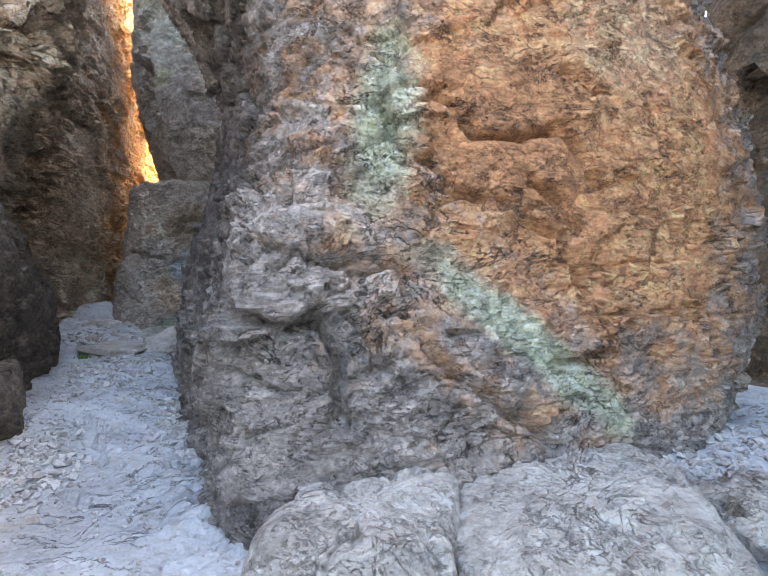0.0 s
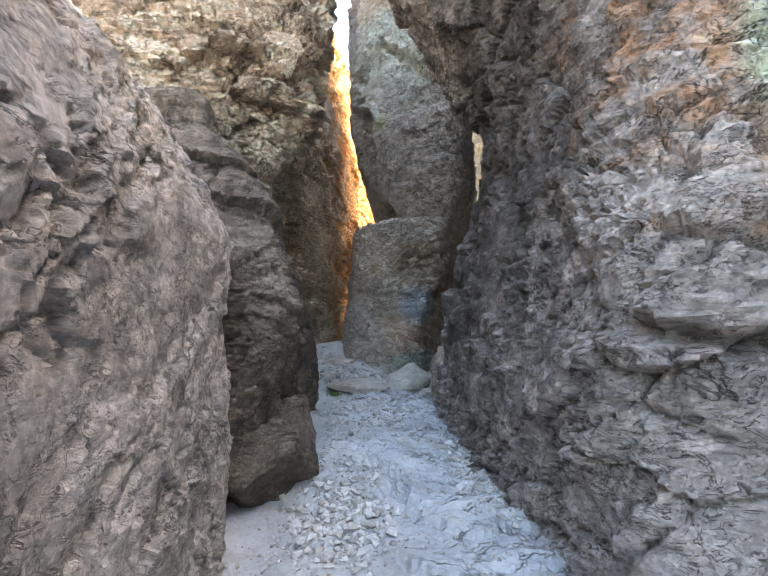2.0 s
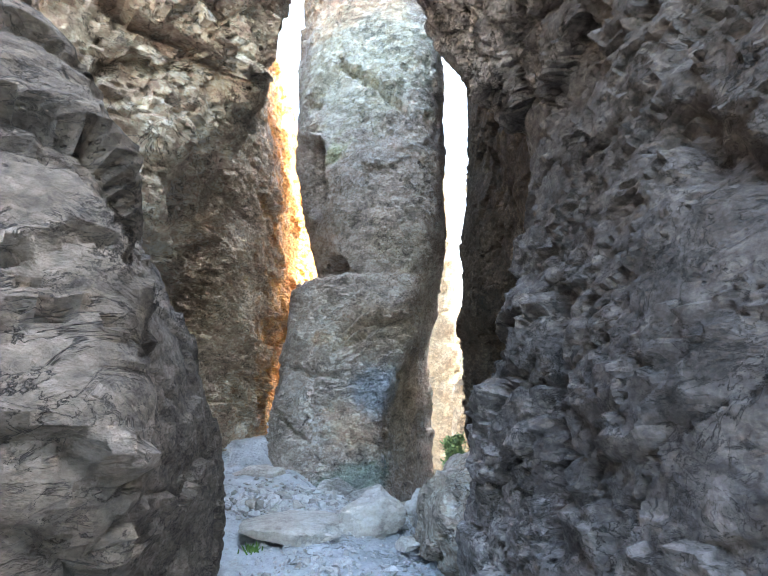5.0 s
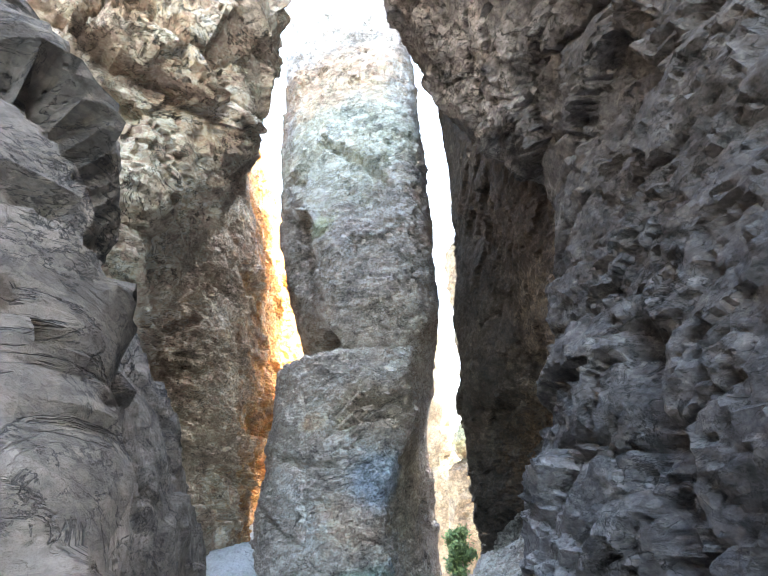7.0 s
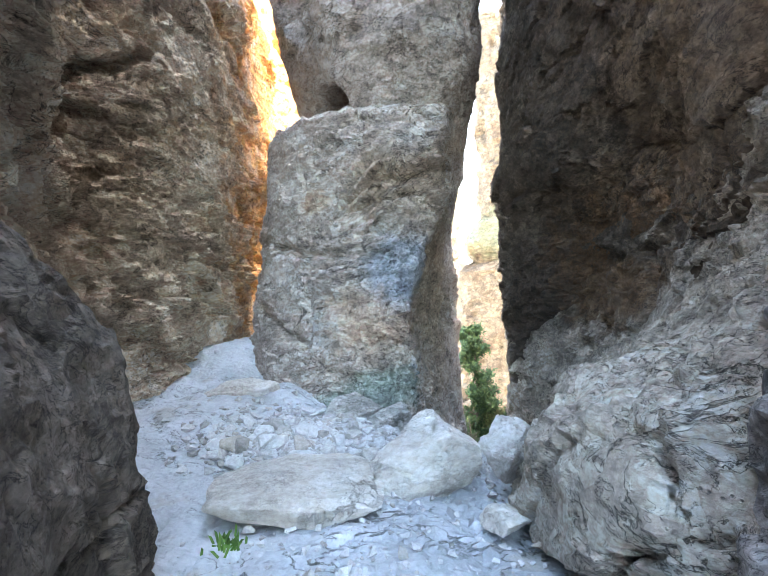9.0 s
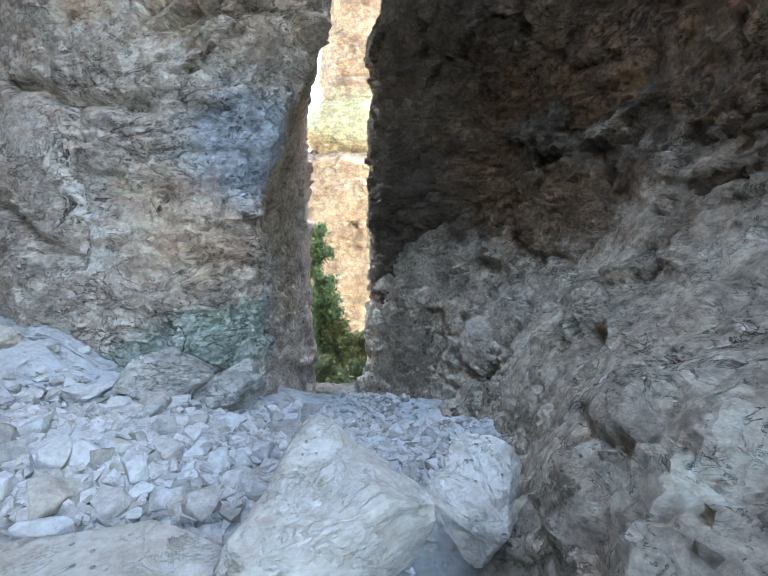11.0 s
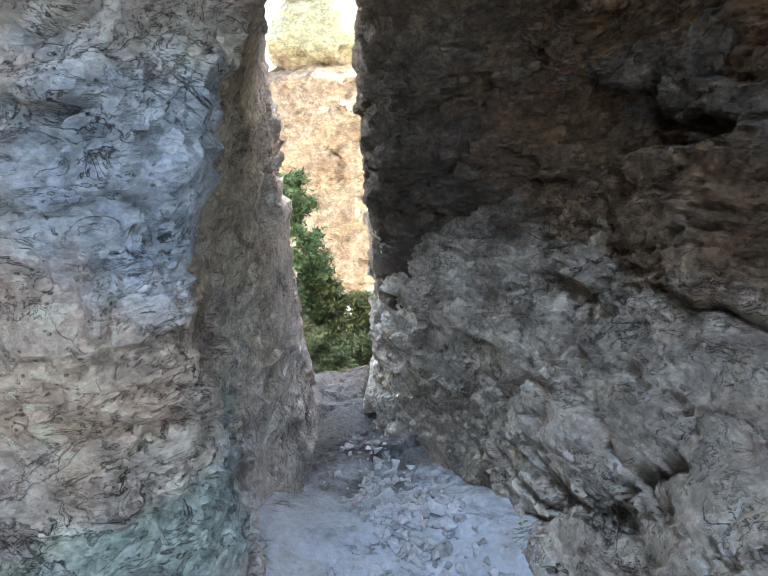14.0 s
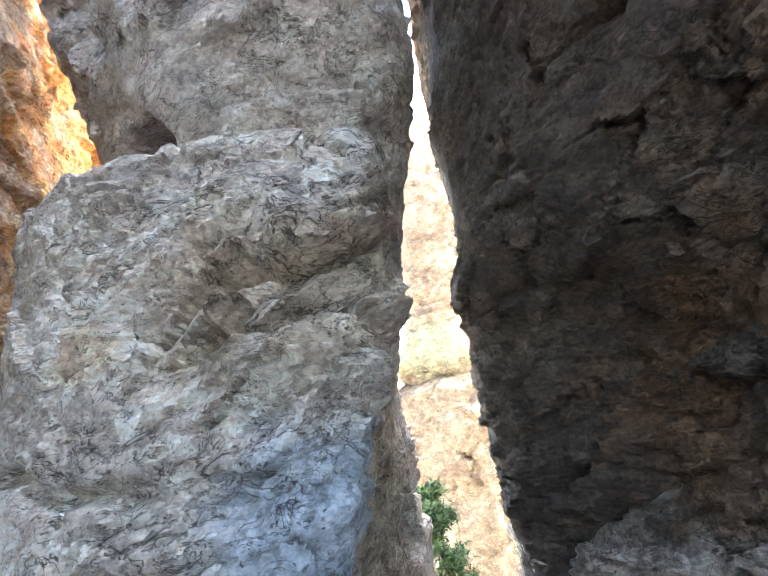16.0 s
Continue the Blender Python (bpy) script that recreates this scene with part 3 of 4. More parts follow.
standing(
    "ochre_cliff", "tall ochre cliff with an orange flank by the gap", MAT_WALL,
    plan(-0.5, -6.4, 7.0, -7.0, 9.2, -7.7, 11.0, -7.9, 12.6, -8.6, 16.0, -9.7, 22.0, -16.0, 22.0, -15.0, 7.0, -9.0, 5.5),
    plan(2.5, -6.4, 7.0, -7.2, 9.2, -8.3, 10.8, -7.8, 12.4, -8.5, 16.0, -9.6, 22.0, -16.0, 22.0, -15.0, 7.0, -9.0, 5.0),
    plan(4.1, -5.4, 6.8, -6.5, 8.8, -8.5, 10.8, -7.7, 12.2, -8.3, 16.0, -9.5, 22.0, -16.0, 22.0, -15.0, 7.0, -9.0, 4.5),
    plan(5.6, -4.8, 6.8, -5.9, 8.9, -7.8, 10.6, -7.6, 12.2, -8.3, 16.0, -9.5, 22.0, -16.0, 22.0, -15.0, 7.0, -9.0, 4.5),
    plan(8.5, -5.2, 7.0, -5.8, 8.9, -7.2, 10.6, -7.7, 12.4, -8.5, 16.0, -9.7, 22.0, -16.0, 22.0, -15.0, 7.0, -9.0, 4.5),
    plan(13.0, -6.6, 7.0, -6.9, 8.8, -7.8, 10.4, -8.4, 12.4, -9.2, 16.0, -10.4, 21.0, -15.0, 21.0, -14.0, 7.0, -9.5, 5.5),
    size=1.3, rough=1.2, seed=23)

standing(
    "pillar_base", "pale grey rock pillar base with green and blue lichen", MAT_PILLAR,
    plan(-1.6, -4.9, 11.7, -4.5, 13.2, -4.4, 16.5, -6.0, 18.0, -7.8, 16.5, -7.8, 13.8, -7.2, 12.5, -6.0, 11.8),
    plan(0.4, -4.85, 12.0, -4.85, 13.2, -4.4, 16.5, -6.0, 18.0, -7.6, 16.5, -7.6, 14.0, -7.1, 12.7, -5.9, 12.1),
    plan(1.7, -4.75, 12.3, -4.85, 13.3, -4.4, 16.5, -6.0, 18.0, -7.5, 16.5, -7.5, 14.1, -6.95, 12.9, -5.8, 12.35),
    plan(2.7, -4.5, 12.4, -4.45, 13.6, -4.45, 16.5, -6.0, 18.0, -7.4, 16.5, -7.35, 14.2, -6.85, 13.1, -5.7, 12.5),
    plan(4.2, -4.35, 13.0, -4.15, 14.0, -4.15, 16.5, -6.0, 18.0, -7.4, 16.5, -7.2, 14.3, -6.75, 13.3, -5.7, 12.8),
    cap=0.25, size=0.4, rough=0.55, seed=31, dip=12, block=0.8, clefts=PILLAR_CRACKS,
    crags=[((-4.95, 12.45, 3.05), (0.8, 0.9, 0.68), 0.17, 0.33)],
    dents=[((-4.45, 15.2, 1.3), (0.6, 0.4, 0.34), 0.6)])

standing(
    "pillar_top", "tall pale rock column balanced on the pillar base", MAT_PILLAR,
    plan(4.0, -4.5, 13.4, -4.1, 14.4, -4.2, 16.6, -5.6, 17.8, -6.4, 16.5, -6.2, 15.2, -5.75, 14.2, -5.3, 13.4),
    plan(4.8, -4.1, 13.0, -3.85, 14.2, -4.1, 16.6, -5.8, 17.8, -6.9, 16.5, -6.8, 15.0, -6.1, 13.8, -5.5, 13.05),
    plan(5.6, -4.0, 12.9, -3.65, 14.2, -4.1, 16.6, -5.8, 17.8, -7.2, 16.5, -7.0, 14.8, -6.3, 13.6, -5.4, 12.9),
    plan(7.2, -3.95, 12.9, -3.65, 14.2, -4.1, 16.6, -5.8, 17.8, -7.3, 16.5, -7.2, 14.5, -6.7, 13.3, -5.4, 12.8),
    plan(10.2, -3.8, 13.2, -3.6, 14.2, -3.9, 16.6, -5.8, 17.8, -7.3, 16.5, -7.2, 14.5, -6.7, 13.5, -5.3, 13.0),
    plan(14.0, -3.8, 13.3, -3.6, 14.3, -4.0, 16.4, -5.8, 17.6, -7.2, 16.3, -7.1, 14.5, -6.6, 13.6, -5.3, 13.2),
    plan(20.0, -4.2, 13.8, -4.0, 14.6, -4.4, 16.2, -5.8, 17.0, -6.8, 16.0, -6.8, 14.8, -6.3, 14.0, -5.3, 13.7),
    cap=0.8, size=0.4, rough=0.55, seed=37, dip=12, block=0.8, clefts=PILLAR_CRACKS,
    dents=[((-6.1, 13.6, 4.65), (0.6, 0.8, 0.3), 0.7), ((-6.5, 13.4, 6.8), (0.55, 0.7, 1.2), 0.45)])

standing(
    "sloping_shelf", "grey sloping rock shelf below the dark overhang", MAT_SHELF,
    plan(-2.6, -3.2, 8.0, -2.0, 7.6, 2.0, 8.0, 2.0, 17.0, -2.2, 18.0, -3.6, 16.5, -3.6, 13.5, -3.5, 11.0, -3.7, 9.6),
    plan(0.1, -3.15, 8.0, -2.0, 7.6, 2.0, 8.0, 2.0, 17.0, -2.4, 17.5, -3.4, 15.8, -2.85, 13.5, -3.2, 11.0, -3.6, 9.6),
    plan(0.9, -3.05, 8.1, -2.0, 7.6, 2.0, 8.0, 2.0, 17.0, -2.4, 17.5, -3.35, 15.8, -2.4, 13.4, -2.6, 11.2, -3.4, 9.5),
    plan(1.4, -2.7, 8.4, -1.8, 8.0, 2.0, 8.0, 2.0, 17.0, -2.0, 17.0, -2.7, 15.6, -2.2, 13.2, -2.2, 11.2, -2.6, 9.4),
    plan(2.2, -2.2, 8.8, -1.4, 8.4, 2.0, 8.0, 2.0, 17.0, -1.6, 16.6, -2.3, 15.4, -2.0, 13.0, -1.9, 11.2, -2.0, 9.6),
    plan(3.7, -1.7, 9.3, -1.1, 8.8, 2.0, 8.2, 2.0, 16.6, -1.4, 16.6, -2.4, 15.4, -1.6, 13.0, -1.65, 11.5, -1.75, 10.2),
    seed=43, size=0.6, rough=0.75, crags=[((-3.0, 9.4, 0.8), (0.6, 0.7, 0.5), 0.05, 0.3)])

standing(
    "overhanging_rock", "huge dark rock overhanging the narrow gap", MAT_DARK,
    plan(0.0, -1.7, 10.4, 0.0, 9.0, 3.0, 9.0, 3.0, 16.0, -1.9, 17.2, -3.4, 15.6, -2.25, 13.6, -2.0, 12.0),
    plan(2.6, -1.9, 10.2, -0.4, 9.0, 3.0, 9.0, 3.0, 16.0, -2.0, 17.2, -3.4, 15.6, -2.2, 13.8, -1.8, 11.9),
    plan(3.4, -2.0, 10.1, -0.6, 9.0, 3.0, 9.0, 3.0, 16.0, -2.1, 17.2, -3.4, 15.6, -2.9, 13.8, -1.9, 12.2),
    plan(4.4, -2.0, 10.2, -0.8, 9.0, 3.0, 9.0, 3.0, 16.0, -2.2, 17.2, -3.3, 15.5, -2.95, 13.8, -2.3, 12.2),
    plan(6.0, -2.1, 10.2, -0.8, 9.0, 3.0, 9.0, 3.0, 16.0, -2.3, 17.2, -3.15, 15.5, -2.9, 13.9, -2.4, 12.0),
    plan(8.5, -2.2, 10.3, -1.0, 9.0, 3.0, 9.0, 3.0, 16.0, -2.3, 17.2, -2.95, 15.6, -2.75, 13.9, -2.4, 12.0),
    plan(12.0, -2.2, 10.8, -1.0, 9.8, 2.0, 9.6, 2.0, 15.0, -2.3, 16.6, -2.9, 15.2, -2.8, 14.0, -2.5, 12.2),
    # added height, out of view, that keeps sun off the pillar top
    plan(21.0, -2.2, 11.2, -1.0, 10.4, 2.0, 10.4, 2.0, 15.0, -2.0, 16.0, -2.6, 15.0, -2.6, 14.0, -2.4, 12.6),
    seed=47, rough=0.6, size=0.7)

# a grey cliff; the darker tuff puts its shade into the colour
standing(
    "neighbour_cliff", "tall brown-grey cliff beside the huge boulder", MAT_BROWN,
    # the stretch towards negative y is unseen, added to block sun from the path
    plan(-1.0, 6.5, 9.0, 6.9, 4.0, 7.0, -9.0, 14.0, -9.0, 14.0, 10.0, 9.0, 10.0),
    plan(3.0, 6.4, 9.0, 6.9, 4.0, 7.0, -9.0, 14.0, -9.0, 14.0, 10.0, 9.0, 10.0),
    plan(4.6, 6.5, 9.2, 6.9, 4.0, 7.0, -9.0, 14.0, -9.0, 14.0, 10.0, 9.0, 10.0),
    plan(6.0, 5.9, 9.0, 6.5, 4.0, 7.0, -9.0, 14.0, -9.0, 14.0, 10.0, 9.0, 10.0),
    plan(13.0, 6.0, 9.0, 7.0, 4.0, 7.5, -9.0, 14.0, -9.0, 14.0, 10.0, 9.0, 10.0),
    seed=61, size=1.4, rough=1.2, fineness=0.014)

# added cliff, never in view, that cuts sky light from the west
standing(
    "western_cliff", "unseen brown cliff added to hold back sky light from the west", MAT_BROWN,
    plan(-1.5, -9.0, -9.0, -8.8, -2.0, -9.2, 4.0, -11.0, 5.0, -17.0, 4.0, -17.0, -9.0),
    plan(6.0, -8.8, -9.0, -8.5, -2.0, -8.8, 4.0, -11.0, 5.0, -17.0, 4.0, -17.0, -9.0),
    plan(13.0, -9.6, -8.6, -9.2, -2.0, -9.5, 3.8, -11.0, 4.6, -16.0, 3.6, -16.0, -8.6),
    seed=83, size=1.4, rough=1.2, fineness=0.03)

# pale ledge blocks at the foot of the huge boulder
standing(
    "ledge_block", "pale broken ledge block at the foot of the boulder", MAT_LEDGE,
    plan(-1.0, -0.75, 1.6, 0.4, 1.2, 0.55, 2.6, 0.6, 3.9, -0.5, 3.8, -0.85, 2.8),
    plan(-0.25, -0.65, 1.8, 0.3, 1.5, 0.42, 2.6, 0.5, 3.8, -0.45, 3.7, -0.7, 2.9),
    plan(0.12, -0.6, 2.5, 0.2, 2.4, 0.36, 2.8, 0.42, 3.7, -0.42, 3.6, -0.6, 3.1),
    cap=0.1, size=0.25, rough=0.4, seed=71)
standing(
    "ledge_block", "pale broken ledge block with a dark crack", MAT_LEDGE,
    plan(-1.0, 0.45, 1.3, 2.0, 1.6, 2.4, 3.0, 2.4, 4.8, 0.9, 4.2, 0.55, 2.6),
    plan(-0.3, 0.48, 1.7, 1.8, 1.9, 2.3, 3.0, 2.3, 4.7, 0.8, 4.1, 0.52, 2.7),
    plan(0.02, 0.5, 2.5, 1.6, 2.6, 2.2, 3.3, 2.2, 4.6, 0.75, 4.0, 0.5, 3.0),
    cap=0.1, size=0.25, rough=0.4, seed=73)
standing(
    "ledge_block", "low pale ledge block in the gravel", MAT_LEDGE,
    plan(-1.0, 2.1, 1.4, 4.2, 2.0, 5.0, 3.6, 4.4, 4.6, 2.6, 4.2, 2.3, 2.8),
    plan(-0.35, 2.1, 1.7, 4.0, 2.2, 4.8, 3.6, 4.2, 4.4, 2.6, 4.1, 2.3, 2.9),
    plan(-0.12, 2.2, 2.4, 3.6, 2.8, 4.4, 3.6, 4.0, 4.2, 2.6, 4.0, 2.35, 3.1),
    cap=0.08, size=0.25, rough=0.4, seed=79)

# added rock, hidden from view, that keeps sun off the slope past the gap
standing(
    "rear_rock", "unseen grey rock added to shade the slope behind the gap", MAT_SHELF,
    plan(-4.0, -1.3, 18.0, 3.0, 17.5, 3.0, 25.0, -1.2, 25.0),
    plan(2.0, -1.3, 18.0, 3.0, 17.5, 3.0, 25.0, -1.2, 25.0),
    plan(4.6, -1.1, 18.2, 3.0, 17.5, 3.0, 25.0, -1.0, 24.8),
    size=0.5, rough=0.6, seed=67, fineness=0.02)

# ---- spires across the valley ----
standing(
    "far_spire", "sunlit cream rock spire across the valley", MAT_FAR,
    plan(-10.0, -4.6, 30.5, -1.0, 30.0, 1.5, 31.0, 1.5, 34.0, -2.0, 35.0, -5.0, 33.0),
    plan(1.5, -4.1, 31.0, -1.0, 30.4, 1.5, 31.4, 1.5, 34.0, -2.0, 34.6, -4.6, 33.0),
    plan(2.7, -4.1, 31.0, -1.0, 30.4, 1.5, 31.4, 1.5, 34.0, -2.0, 34.6, -4.6, 33.0),
    plan(3.1, -3.1, 31.6, -1.0, 31.2, 0.8, 32.0, 0.8, 33.4, -2.0, 33.8, -3.6, 33.0),
    cap=0.2, size=1.2, rough=1.8, seed=53, block=1.6)
standing(
    "mushroom_rock", "lichen-tinted rounded cap rock on the far spire", MAT_FAR,
    plan(3.0, -3.0, 31.8, -1.0, 31.4, 0.6, 32.0, 0.6, 33.2, -2.0, 33.6, -3.4, 33.0),
    plan(3.8, -3.7, 31.2, -1.0, 30.8, 1.2, 31.6, 1.2, 33.6, -2.0, 34.2, -4.0, 33.0),
    plan(4.8, -3.4, 31.4, -1.0, 30.9, 1.2, 31.7, 1.2, 33.6, -2.0, 34.2, -3.8, 33.0),
    plan(5.6, -2.7, 31.7, -1.0, 31.3, 0.9, 32.0, 0.9, 33.4, -2.0, 33.8, -3.2, 33.0),
    cap=0.2, size=1.0, rough=1.2, seed=57, block=1.2, dip=2)
standing(
    "far_column", "slender sunlit rock column above the cap rock", MAT_FAR,
    plan(5.4, -2.9, 31.7, -1.0, 31.3, 0.9, 32.0, 0.9, 33.4, -2.0, 33.8, -3.3, 33.0),
    plan(8.5, -2.7, 31.7, -1.0, 31.3, 0.9, 32.0, 0.9, 33.4, -2.0, 33.8, -3.2, 33.0),
    plan(12.0, -2.9, 31.7, -1.0, 31.3, 0.9, 32.0, 0.9, 33.4, -2.0, 33.8, -3.3, 33.0),
    plan(15.5, -3.0, 32.0, -1.6, 31.8, 0.0, 32.2, 0.0, 33.2, -2.0, 33.6, -3.2, 33.0),
    cap=0.8, size=1.0, rough=1.6, seed=59, block=1.3)
standing(
    "far_tower", "tall pale rock tower far behind the pillar", MAT_FAR,
    plan(-12.0, -9.0, 44.0, -5.0, 43.0, -4.2, 46.0, -6.0, 49.0, -9.5, 48.0),
    plan(6.0, -8.5, 44.0, -5.2, 43.4, -4.6, 46.0, -6.0, 48.5, -9.0, 48.0),
    plan(16.0, -8.5, 44.5, -5.6, 43.8, -5.2, 46.0, -6.4, 48.0, -9.0, 47.5),
    plan(26.0, -8.0, 45.0, -6.2, 44.5, -6.0, 46.0, -6.8, 47.0, -8.5, 46.5),
    cap=1.0, size=2.0, rough=2.0, seed=63, block=2.2)


# ---- loose stones ----
def hull_block(name, size, seed, material, points=16, bevel=0.06, cuts=2, rough=0.02):
    """An angular broken stone: the hull of scattered points, edges worn, faces a little uneven. Its base is at z = 0."""
    rng = np.random.RandomState(seed)
    bm = bmesh.new()
    for _ in range(points):
        d = rng.normal(size=3)
        d /= np.abs(d).max() ** 0.72 * np.linalg.norm(d) ** 0.28
        bm.verts.new(Vector(d * rng.uniform(0.82, 1.0)))
    res = bmesh.ops.convex_hull(bm, input=bm.verts[:])
    bmesh.ops.delete(bm, geom=list({g for g in res["geom_interior"] + res["geom_unused"] if isinstance(g, bmesh.types.BMVert)}), context="VERTS")
    bmesh.ops.dissolve_limit(bm, angle_limit=radians(9), verts=bm.verts[:], edges=bm.edges[:])
    if bevel:
        bmesh.ops.bevel(bm, geom=bm.edges[:], offset=bevel, segments=2 if cuts else 1, affect="EDGES", profile=0.5)
    bmesh.ops.triangulate(bm, faces=bm.faces[:])
    for _ in range(cuts):
        long = [e for e in bm.edges if e.calc_length() > 0.16]
        if long:
            bmesh.ops.subdivide_edges(bm, edges=long, cuts=1)
            bmesh.ops.triangulate(bm, faces=bm.faces[:])
    p = np.array([v.co[:] for v in bm.verts]) * np.array(size)
    if rough:
        n = p / np.maximum(np.linalg.norm(p, axis=1, keepdims=True), 1e-6)
        p = p + n * (rough * layered(p * 3.0 / max(size) + seed, 4, seed, 0.65))[:, None]
    p[:, 2] -= p[:, 2].min()
    for v, c in zip(bm.verts, p):
        v.co = c
    me = bpy.data.meshes.new(name)
    bm.to_mesh(me)
    bm.free()
    me.materials.append(material)
    if cuts:
        me.polygons.foreach_set("use_smooth", np.ones(len(me.polygons), dtype=bool))
        me.set_sharp_from_angle(angle=radians(32))
    return me


def laid(name, me, at, turn, label, category, group=""):
    ob = new(name, me)
    ob.matrix_world = pose(*at, *turn)
    return tagged(ob, label, category, group)


laid("stone_slab", hull_block("stone_slab", (0.70, 0.50, 0.18), 205, MAT_SLAB, 18, 0.03, 4, 0.02), (-5.32, 9.62, 0.22), (3, 0, 18), "flat pale stone slab lying across the path", "stone slab")
laid("boulder", hull_block("boulder", (0.47, 0.38, 0.32), 211, MAT_SLAB, 18, 0.04, 4, 0.02), (-4.42, 10.05, 0.12), (0, -4, 14), "pale blunt boulder lying in the rubble", "boulder")
laid("boulder", hull_block("boulder", (0.24, 0.21, 0.22), 219, MAT_SLAB, 15, 0.04, 3, 0.02), (-3.83, 10.0, 0.3), (18, 12, 40), "small pale angular boulder against the rock shelf", "boulder")
laid("boulder", hull_block("boulder", (0.5, 0.95, 0.46), 223, MAT_BROWN, 22, 0.05, 4, 0.04), (-4.2, 5.1, -0.2), (0, -14, 24), "angular brown block at the foot of the wall", "boulder")
laid("stone_slab", hull_block("stone_slab", (0.5, 0.24, 0.13), 229, MAT_SLAB, 24, 0.05, 3, 0.02), (-6.75, 11.75, 0.5), (4, 0, 30), "low stone step in front of the pillar", "stone slab")
laid("boulder", hull_block("boulder", (0.34, 0.26, 0.16), 231, MAT_LEDGE, 18, 0.06, 3, 0.02), (-5.35, 11.55, 0.28), (6, 4, 60), "flat grey block at the foot of the pillar", "boulder")
laid("boulder", hull_block("boulder", (0.3, 0.2, 0.14), 233, MAT_LEDGE, 18, 0.06, 3, 0.02), (-4.95, 11.62, 0.16), (6, -8, 20), "flat grey block at the foot of the pillar", "boulder")
laid("boulder", hull_block("boulder", (0.2, 0.14, 0.07), 235, MAT_SLAB, 18, 0.06, 3, 0.01), (-3.85, 9.35, 0.18), (0, 4, 20), "thin flat stone lying on the gravel", "boulder")


def stone_material():
    m = Nodes("loose_stone", 0.92)
    info = m.tree.nodes.new("ShaderNodeObjectInfo")
    tone = m.ramp(info.outputs["Random"], (0.0, (0.34, 0.31, 0.28)), (0.35, (0.50, 0.485, 0.465)), (0.7, (0.60, 0.585, 0.565)), (1.0, (0.44, 0.39, 0.335)))
    grain = m.noise(26.0, 7.0, 0.75)
    colour = m.mix(0.5, tone, m.ramp(grain, (0.33, (0.2, 0.2, 0.2)), (0.68, (0.8, 0.8, 0.8))), "OVERLAY")
    return m.finish(colour, m.math("ADD", m.noise(9.0, 9.0, 0.7), m.math("MULTIPLY", grain, 0.4)), 0.02, 0.9)


def gravel_material():
    m = Nodes("gravel", 0.92)
    geo = m.tree.nodes.new("ShaderNodeNewGeometry")
    tone = m.ramp(geo.outputs["Random Per Island"], (0.0, (0.34, 0.315, 0.285)), (0.3, (0.50, 0.48, 0.46)), (0.75, (0.60, 0.585, 0.565)), (1.0, (0.43, 0.38, 0.335)))
    colour = m.mix(0.45, tone, m.ramp(m.noise(40.0, 5.0, 0.7), (0.33, (0.25, 0.25, 0.25)), (0.68, (0.75, 0.75, 0.75))), "OVERLAY")
    return m.finish(colour, m.noise(30.0, 6.0, 0.7), 0.01, 0.8)


MAT_STONE, MAT_GRAVEL = stone_material(), gravel_material()
dice = random.Random(7)


def on_ground(x, y):
    """The floor's height at a place, with its ledges."""
    i, j = int(np.clip(np.searchsorted(gy, y), 1, ny - 1)), int(np.clip(np.searchsorted(gx, x), 1, nx - 1))
    return float(flat.reshape(ny, nx, 3)[i - 1:i + 1, j - 1:j + 1, 2].mean())


# where stones gather: middle x, y, half-lengths along x and y, turn, share, largest
HEAPS = [(-5.5, 10.75, 0.9, 0.75, 20, 0.34, 0.14), (-4.75, 10.95, 0.8, 0.55, 0, 0.26, 0.12), (-3.95, 11.2, 0.5, 0.8, 0, 0.16, 0.10), (-3.8, 13.2, 0.35, 1.2, 0, 0.06, 0.09),
         (-3.3, 4.6, 0.45, 0.7, 30, 0.07, 0.07), (-2.3, 5.6, 0.25, 0.8, 30, 0.07, 0.08), (-4.3, 7.8, 0.7, 1.3, 20, 0.06, 0.06), (2.9, 4.5, 1.3, 0.45, 25, 0.06, 0.08)]


def scatter(count):
    weights = [h[5] for h in HEAPS]
    while count:
        x0, y0, a, c, turn, _, large = dice.choices(HEAPS, weights)[0]
        u, v = dice.gauss(0, 0.5), dice.gauss(0, 0.5)
        t = radians(turn)
        count -= 1
        yield x0 + a * u * math.cos(t) - c * v * math.sin(t), y0 + a * u * math.sin(t) + c * v * math.cos(t), large


KINDS = [hull_block("rubble_stone", (1.0, 0.8, 0.62), 300 + n, MAT_STONE, 13 + n % 4, 0.07, 1, 0.05) for n in range(9)]
for x, y, large in scatter(295):
    s = large * (0.38 + 0.62 * dice.random() ** 1.6)
    ob = new("rubble_stone", dice.choice(KINDS))
    ob.matrix_world = pose(x, y, on_ground(x, y) - 0.08 * s, dice.uniform(-18, 18), dice.uniform(-18, 18), dice.uniform(0, 360)) @ Matrix.Diagonal((s, s * dice.uniform(0.8, 1.1), s * dice.uniform(0.7, 1.05), 1))
    tagged(ob, "pale angular rubble stone lying on the floor", "stone", "rubble on the path")

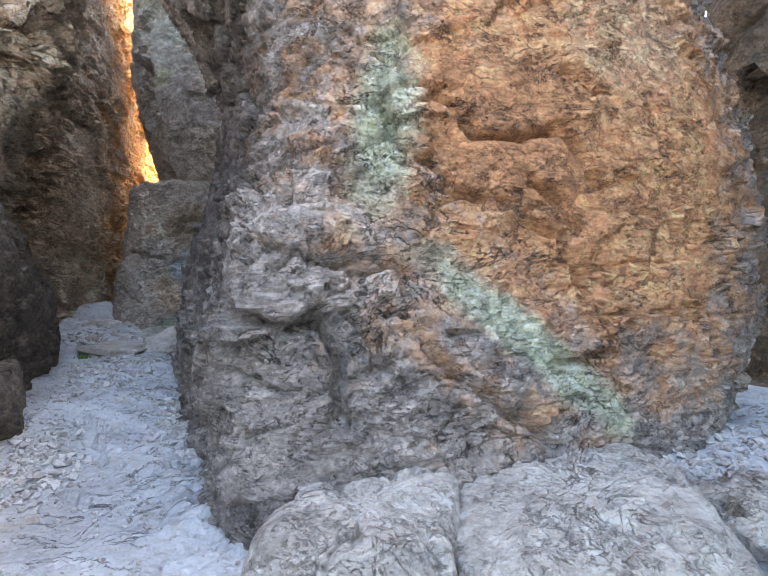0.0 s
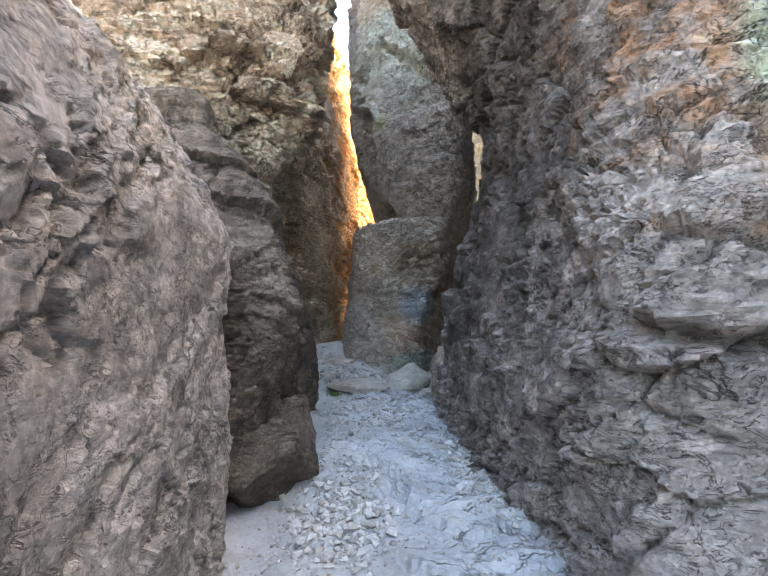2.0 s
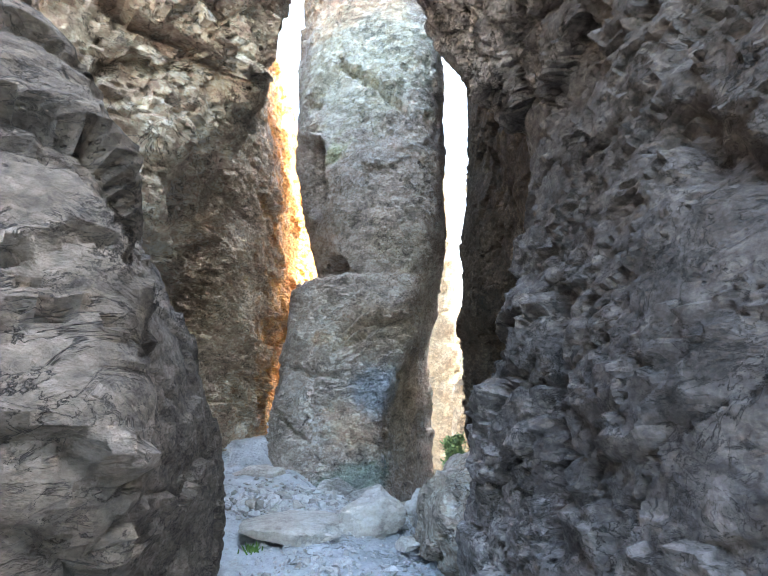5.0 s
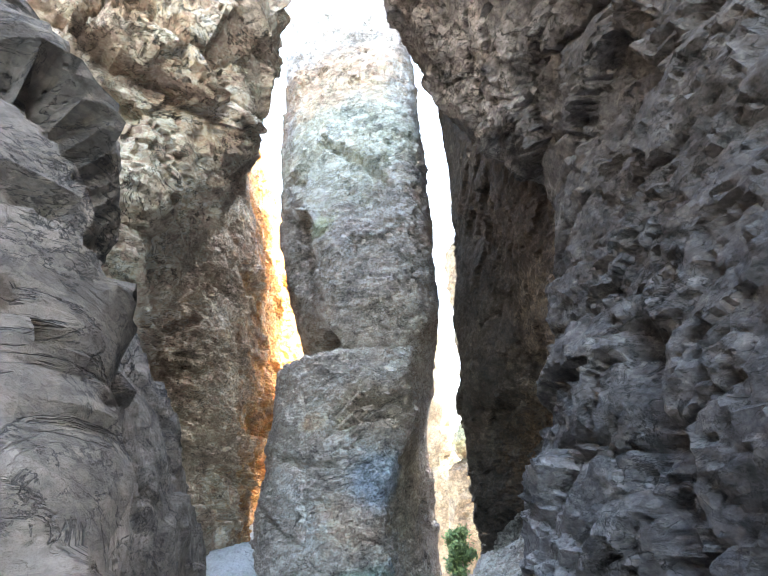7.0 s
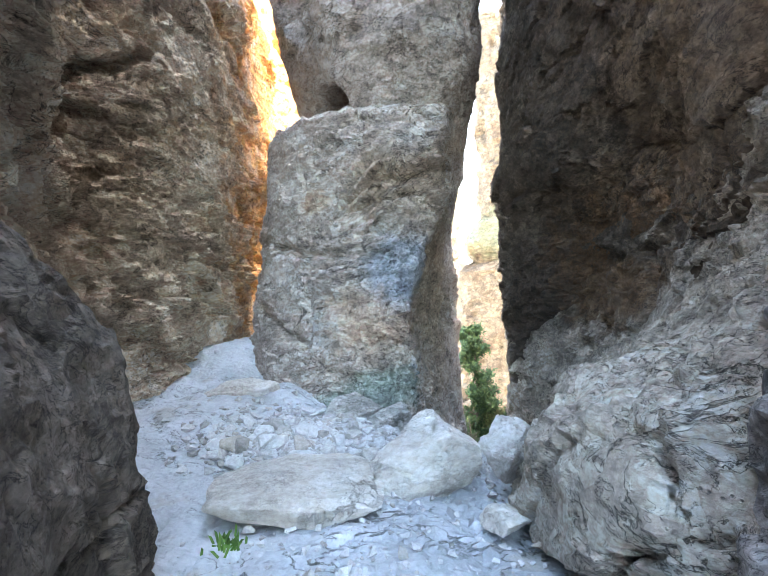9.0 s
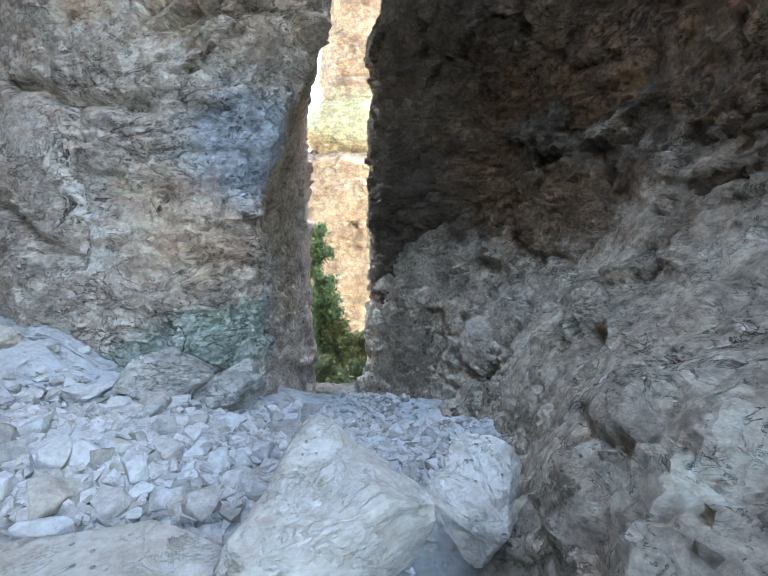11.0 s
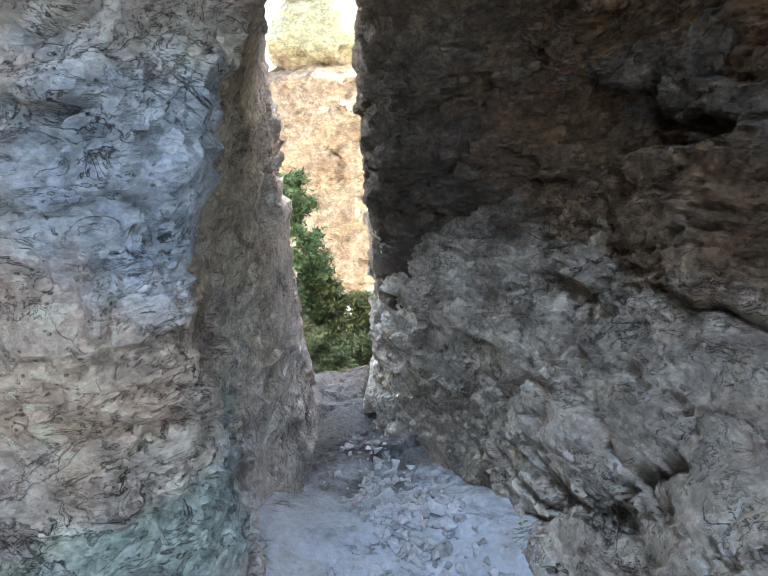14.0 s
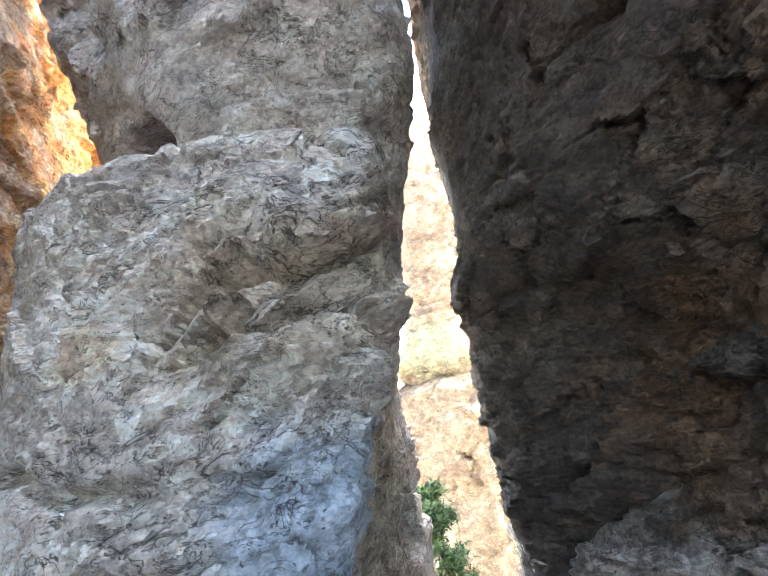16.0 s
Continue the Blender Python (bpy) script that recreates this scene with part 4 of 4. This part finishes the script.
# the small gravel, all in one
small = [hull_block("gravel", (1.0, 0.85, 0.6), 400 + n, MAT_GRAVEL, 9 + n % 3, 0.0, 0, 0.0) for n in range(6)]
shapes = []
for me in small:
    me.calc_loop_triangles()
    shapes.append((np.array([v.co[:] for v in me.vertices]), np.array([t.vertices[:] for t in me.loop_triangles])))
spots = [(x, y, 0.018 + 0.045 * dice.random() ** 2) for x, y, _ in scatter(8500)]
for _ in range(3800):
    y = dice.uniform(1.2, 12.5)
    mid = -1.7 - 0.42 * (y - 2) if y < 7 else -3.9 - 0.12 * (y - 7)
    side = dice.choice((-1, 1))
    spots.append((mid + side * abs(dice.gauss(0.75, 0.4)), y, 0.008 + 0.022 * dice.random() ** 2))
verts, tris, base = [], [], 0
for x, y, s in spots:
    p, t = dice.choice(shapes)
    m = np.array(Euler((dice.uniform(-0.4, 0.4), dice.uniform(-0.4, 0.4), dice.uniform(0, 6.28))).to_matrix())
    verts.append((p * s) @ m.T + np.array((x, y, on_ground(x, y) - 0.06 * s)))
    tris.append(t + base)
    base += len(p)
tagged(link_mesh("gravel", np.concatenate(verts), np.concatenate(tris), MAT_GRAVEL, smooth=False), "fine pale gravel scattered over the rock floor", "gravel", kind="stuff")


# ---- plants ----
def leaf_material(name, dark, light):
    m = Nodes(name, 0.7)
    geo = m.tree.nodes.new("ShaderNodeNewGeometry")
    return m.finish(m.ramp(geo.outputs["Random Per Island"], (0.0, dark), (1.0, light)))


MAT_LEAF = leaf_material("juniper_leaf", (0.035, 0.075, 0.036), (0.10, 0.17, 0.07))
MAT_SAGE = leaf_material("bush_leaf", (0.06, 0.085, 0.04), (0.15, 0.19, 0.085))
bark = Nodes("grey_bark")
MAT_BARK = bark.finish(bark.ramp(bark.noise(18.0, 6.0, 0.7, (1, 1, 0.2)), (0.3, (0.10, 0.085, 0.07)), (0.7, (0.26, 0.23, 0.20))), bark.noise(25.0, 6.0, 0.7, (1, 1, 0.2)), 0.02)


def tube(path, radii, sides=6):
    verts, quads = [], []
    for k, (p, r) in enumerate(zip(path, radii)):
        d = Vector(path[min(k + 1, len(path) - 1)]) - Vector(path[max(k - 1, 0)])
        turn = d.to_track_quat("Z", "Y").to_matrix()
        for s in range(sides):
            a = 2 * math.pi * s / sides
            verts.append(Vector(p) + turn @ Vector((r * math.cos(a), r * math.sin(a), 0)))
    for k in range(len(path) - 1):
        for s in range(sides):
            quads.append((k * sides + s, k * sides + (s + 1) % sides, (k + 1) * sides + (s + 1) % sides, (k + 1) * sides + s))
    return np.array([v[:] for v in verts]), np.array(quads)


def joined(pieces):
    base, v, f = 0, [], []
    for p, q in pieces:
        v.append(p)
        f.append(q + base)
        base += len(p)
    return np.concatenate(v), np.concatenate(f)


def tree(name, at, tall, wide, seed, label, category, leaf, many, bare=0.15, leaf_size=0.06):
    """A tapered trunk with crooked limbs and sprays of small leaves."""
    rnd = random.Random(seed)
    base = new(name)
    base.location = at
    crook = lambda k: Vector((rnd.gauss(0, k), rnd.gauss(0, k), 0))
    path = [Vector((0, 0, -0.3))]
    for k in range(1, 9):
        path.append(Vector((path[-1].x, path[-1].y, tall * 0.95 * k / 8)) + crook(0.05 * wide))
    trunk = tube(path, [0.045 * tall * (1 - 0.9 * k / 8) for k in range(9)], 8)
    limbs, tips = [], []
    for n in range(int(26 + 6 * tall)):
        h = bare + (0.98 - bare) * rnd.random() ** 0.8
        k = min(int(h * 8), 7)
        a = path[k].lerp(path[k + 1], h * 8 - k)
        out = wide * (1.05 - h) ** 0.55 * rnd.uniform(0.45, 1.0)
        turn = rnd.uniform(0, 6.283)
        d = Vector((math.cos(turn), math.sin(turn), rnd.uniform(0.05, 0.6)))
        line = [a + d * out * s + Vector((0, 0, 0.12 * out * s * s)) + crook(0.03 * out) * (s > 0) for s in (0, 0.33, 0.66, 1.0)]
        limbs.append(tube(line, [0.012 * tall * (1 - 0.8 * s) * (1.1 - h) + 0.004 for s in (0, 0.33, 0.66, 1.0)], 5))
        for s in (0.35, 0.5, 0.65, 0.8, 0.92, 1.0):
            q = s * 3
            j = min(int(q), 2)
            tips.append((line[j].lerp(line[j + 1], q - j), 0.10 * wide + 0.16 * out * s))
    verts, tris = [], []
    for n in range(many):
        c, spread = rnd.choice(tips)
        p = c + Vector((rnd.gauss(0, 0.5), rnd.gauss(0, 0.5), rnd.gauss(0.1, 0.45))) * spread
        d = Vector((rnd.gauss(0, 1), rnd.gauss(0, 1), rnd.gauss(0.5, 0.8))).normalized()
        w = d.orthogonal().normalized() * leaf_size * rnd.uniform(0.16, 0.3)
        e = d * leaf_size * rnd.uniform(0.7, 1.5)
        i = len(verts)
        verts += [p - w, p + w, p + e * 0.6 + w * 0.8, p + e]
        tris.append((i, i + 1, i + 2, i + 3))
    link_mesh("trunk", *trunk, MAT_BARK, base)
    link_mesh("limbs", *joined(limbs), MAT_BARK, base)
    link_mesh("crown", np.array([v[:] for v in verts]), np.array(tris), leaf, base, smooth=False)
    return tagged(base, label, category)


tree("juniper_tree", (-4.2, 22.0, float(ground_height(-4.2, 22.0)) - 0.1), 5.3, 1.15, 5, "green juniper tree growing in the rocky gap", "tree", MAT_LEAF, 15000, 0.12, 0.11)
tree("bush", (-2.7, 21.2, float(ground_height(-2.7, 21.2)) - 0.1), 1.5, 0.9, 6, "grey-green bush at the foot of the tree", "bush", MAT_SAGE, 4500, 0.05, 0.10)
tree("bush", (-3.2, 20.0, float(ground_height(-3.2, 20.0)) - 0.1), 1.0, 0.6, 8, "low yellow-green bush on the slope", "bush", MAT_SAGE, 2500, 0.05, 0.10)
tree("bush", (-3.95, 19.6, float(ground_height(-3.95, 19.6)) - 0.1), 1.3, 0.75, 14, "grey-green bush growing low in the gap", "bush", MAT_SAGE, 4500, 0.03, 0.10)
tree("bush", (-3.35, 18.7, float(ground_height(-3.35, 18.7)) - 0.1), 1.1, 0.6, 15, "pale green bush against the foot of the rock", "bush", MAT_SAGE, 3500, 0.03, 0.09)
tree("bush", (-3.55, 21.6, float(ground_height(-3.55, 21.6)) - 0.1), 2.1, 1.0, 17, "grey-green bush behind the low shrubs in the gap", "bush", MAT_SAGE, 6500, 0.03, 0.10)
tree("bare_shrub", (-4.35, 20.2, float(ground_height(-4.35, 20.2)) - 0.1), 2.0, 0.7, 9, "grey mostly bare shrub beside the juniper", "bush", MAT_SAGE, 350, 0.1, 0.06)
tree("bush", (8.0, 12.2, float(ground_height(8.0, 12.2))), 2.4, 1.6, 12, "sunlit green bush seen behind the boulder", "bush", MAT_SAGE, 6000, 0.05, 0.09)


def weed(at, seed, label):
    rnd = random.Random(seed)
    verts, quads = [], []
    for n in range(46):
        p = Vector((rnd.gauss(0, 0.05), rnd.gauss(0, 0.05), 0))
        d = Vector((rnd.gauss(0, 0.6), rnd.gauss(0, 0.6), 1)).normalized() * rnd.uniform(0.03, 0.09)
        w = d.orthogonal().normalized() * 0.008
        i = len(verts)
        verts += [p - w, p + w, p + d * 0.7 + w * 1.6, p + d]
        quads.append((i, i + 1, i + 2, i + 3))
    ob = link_mesh("weed", np.array([v[:] for v in verts]), np.array(quads), MAT_WEED, smooth=False)
    ob.location = at
    return tagged(ob, label, "weed")


MAT_WEED = leaf_material("weed_leaf", (0.05, 0.10, 0.02), (0.14, 0.24, 0.05))
weed((-2.42, 5.85, on_ground(-2.42, 5.85)), 21, "small green weed growing at the foot of the rock")
weed((-5.5, 8.98, on_ground(-5.5, 8.98)), 22, "small green weed sprouting beside the slab")
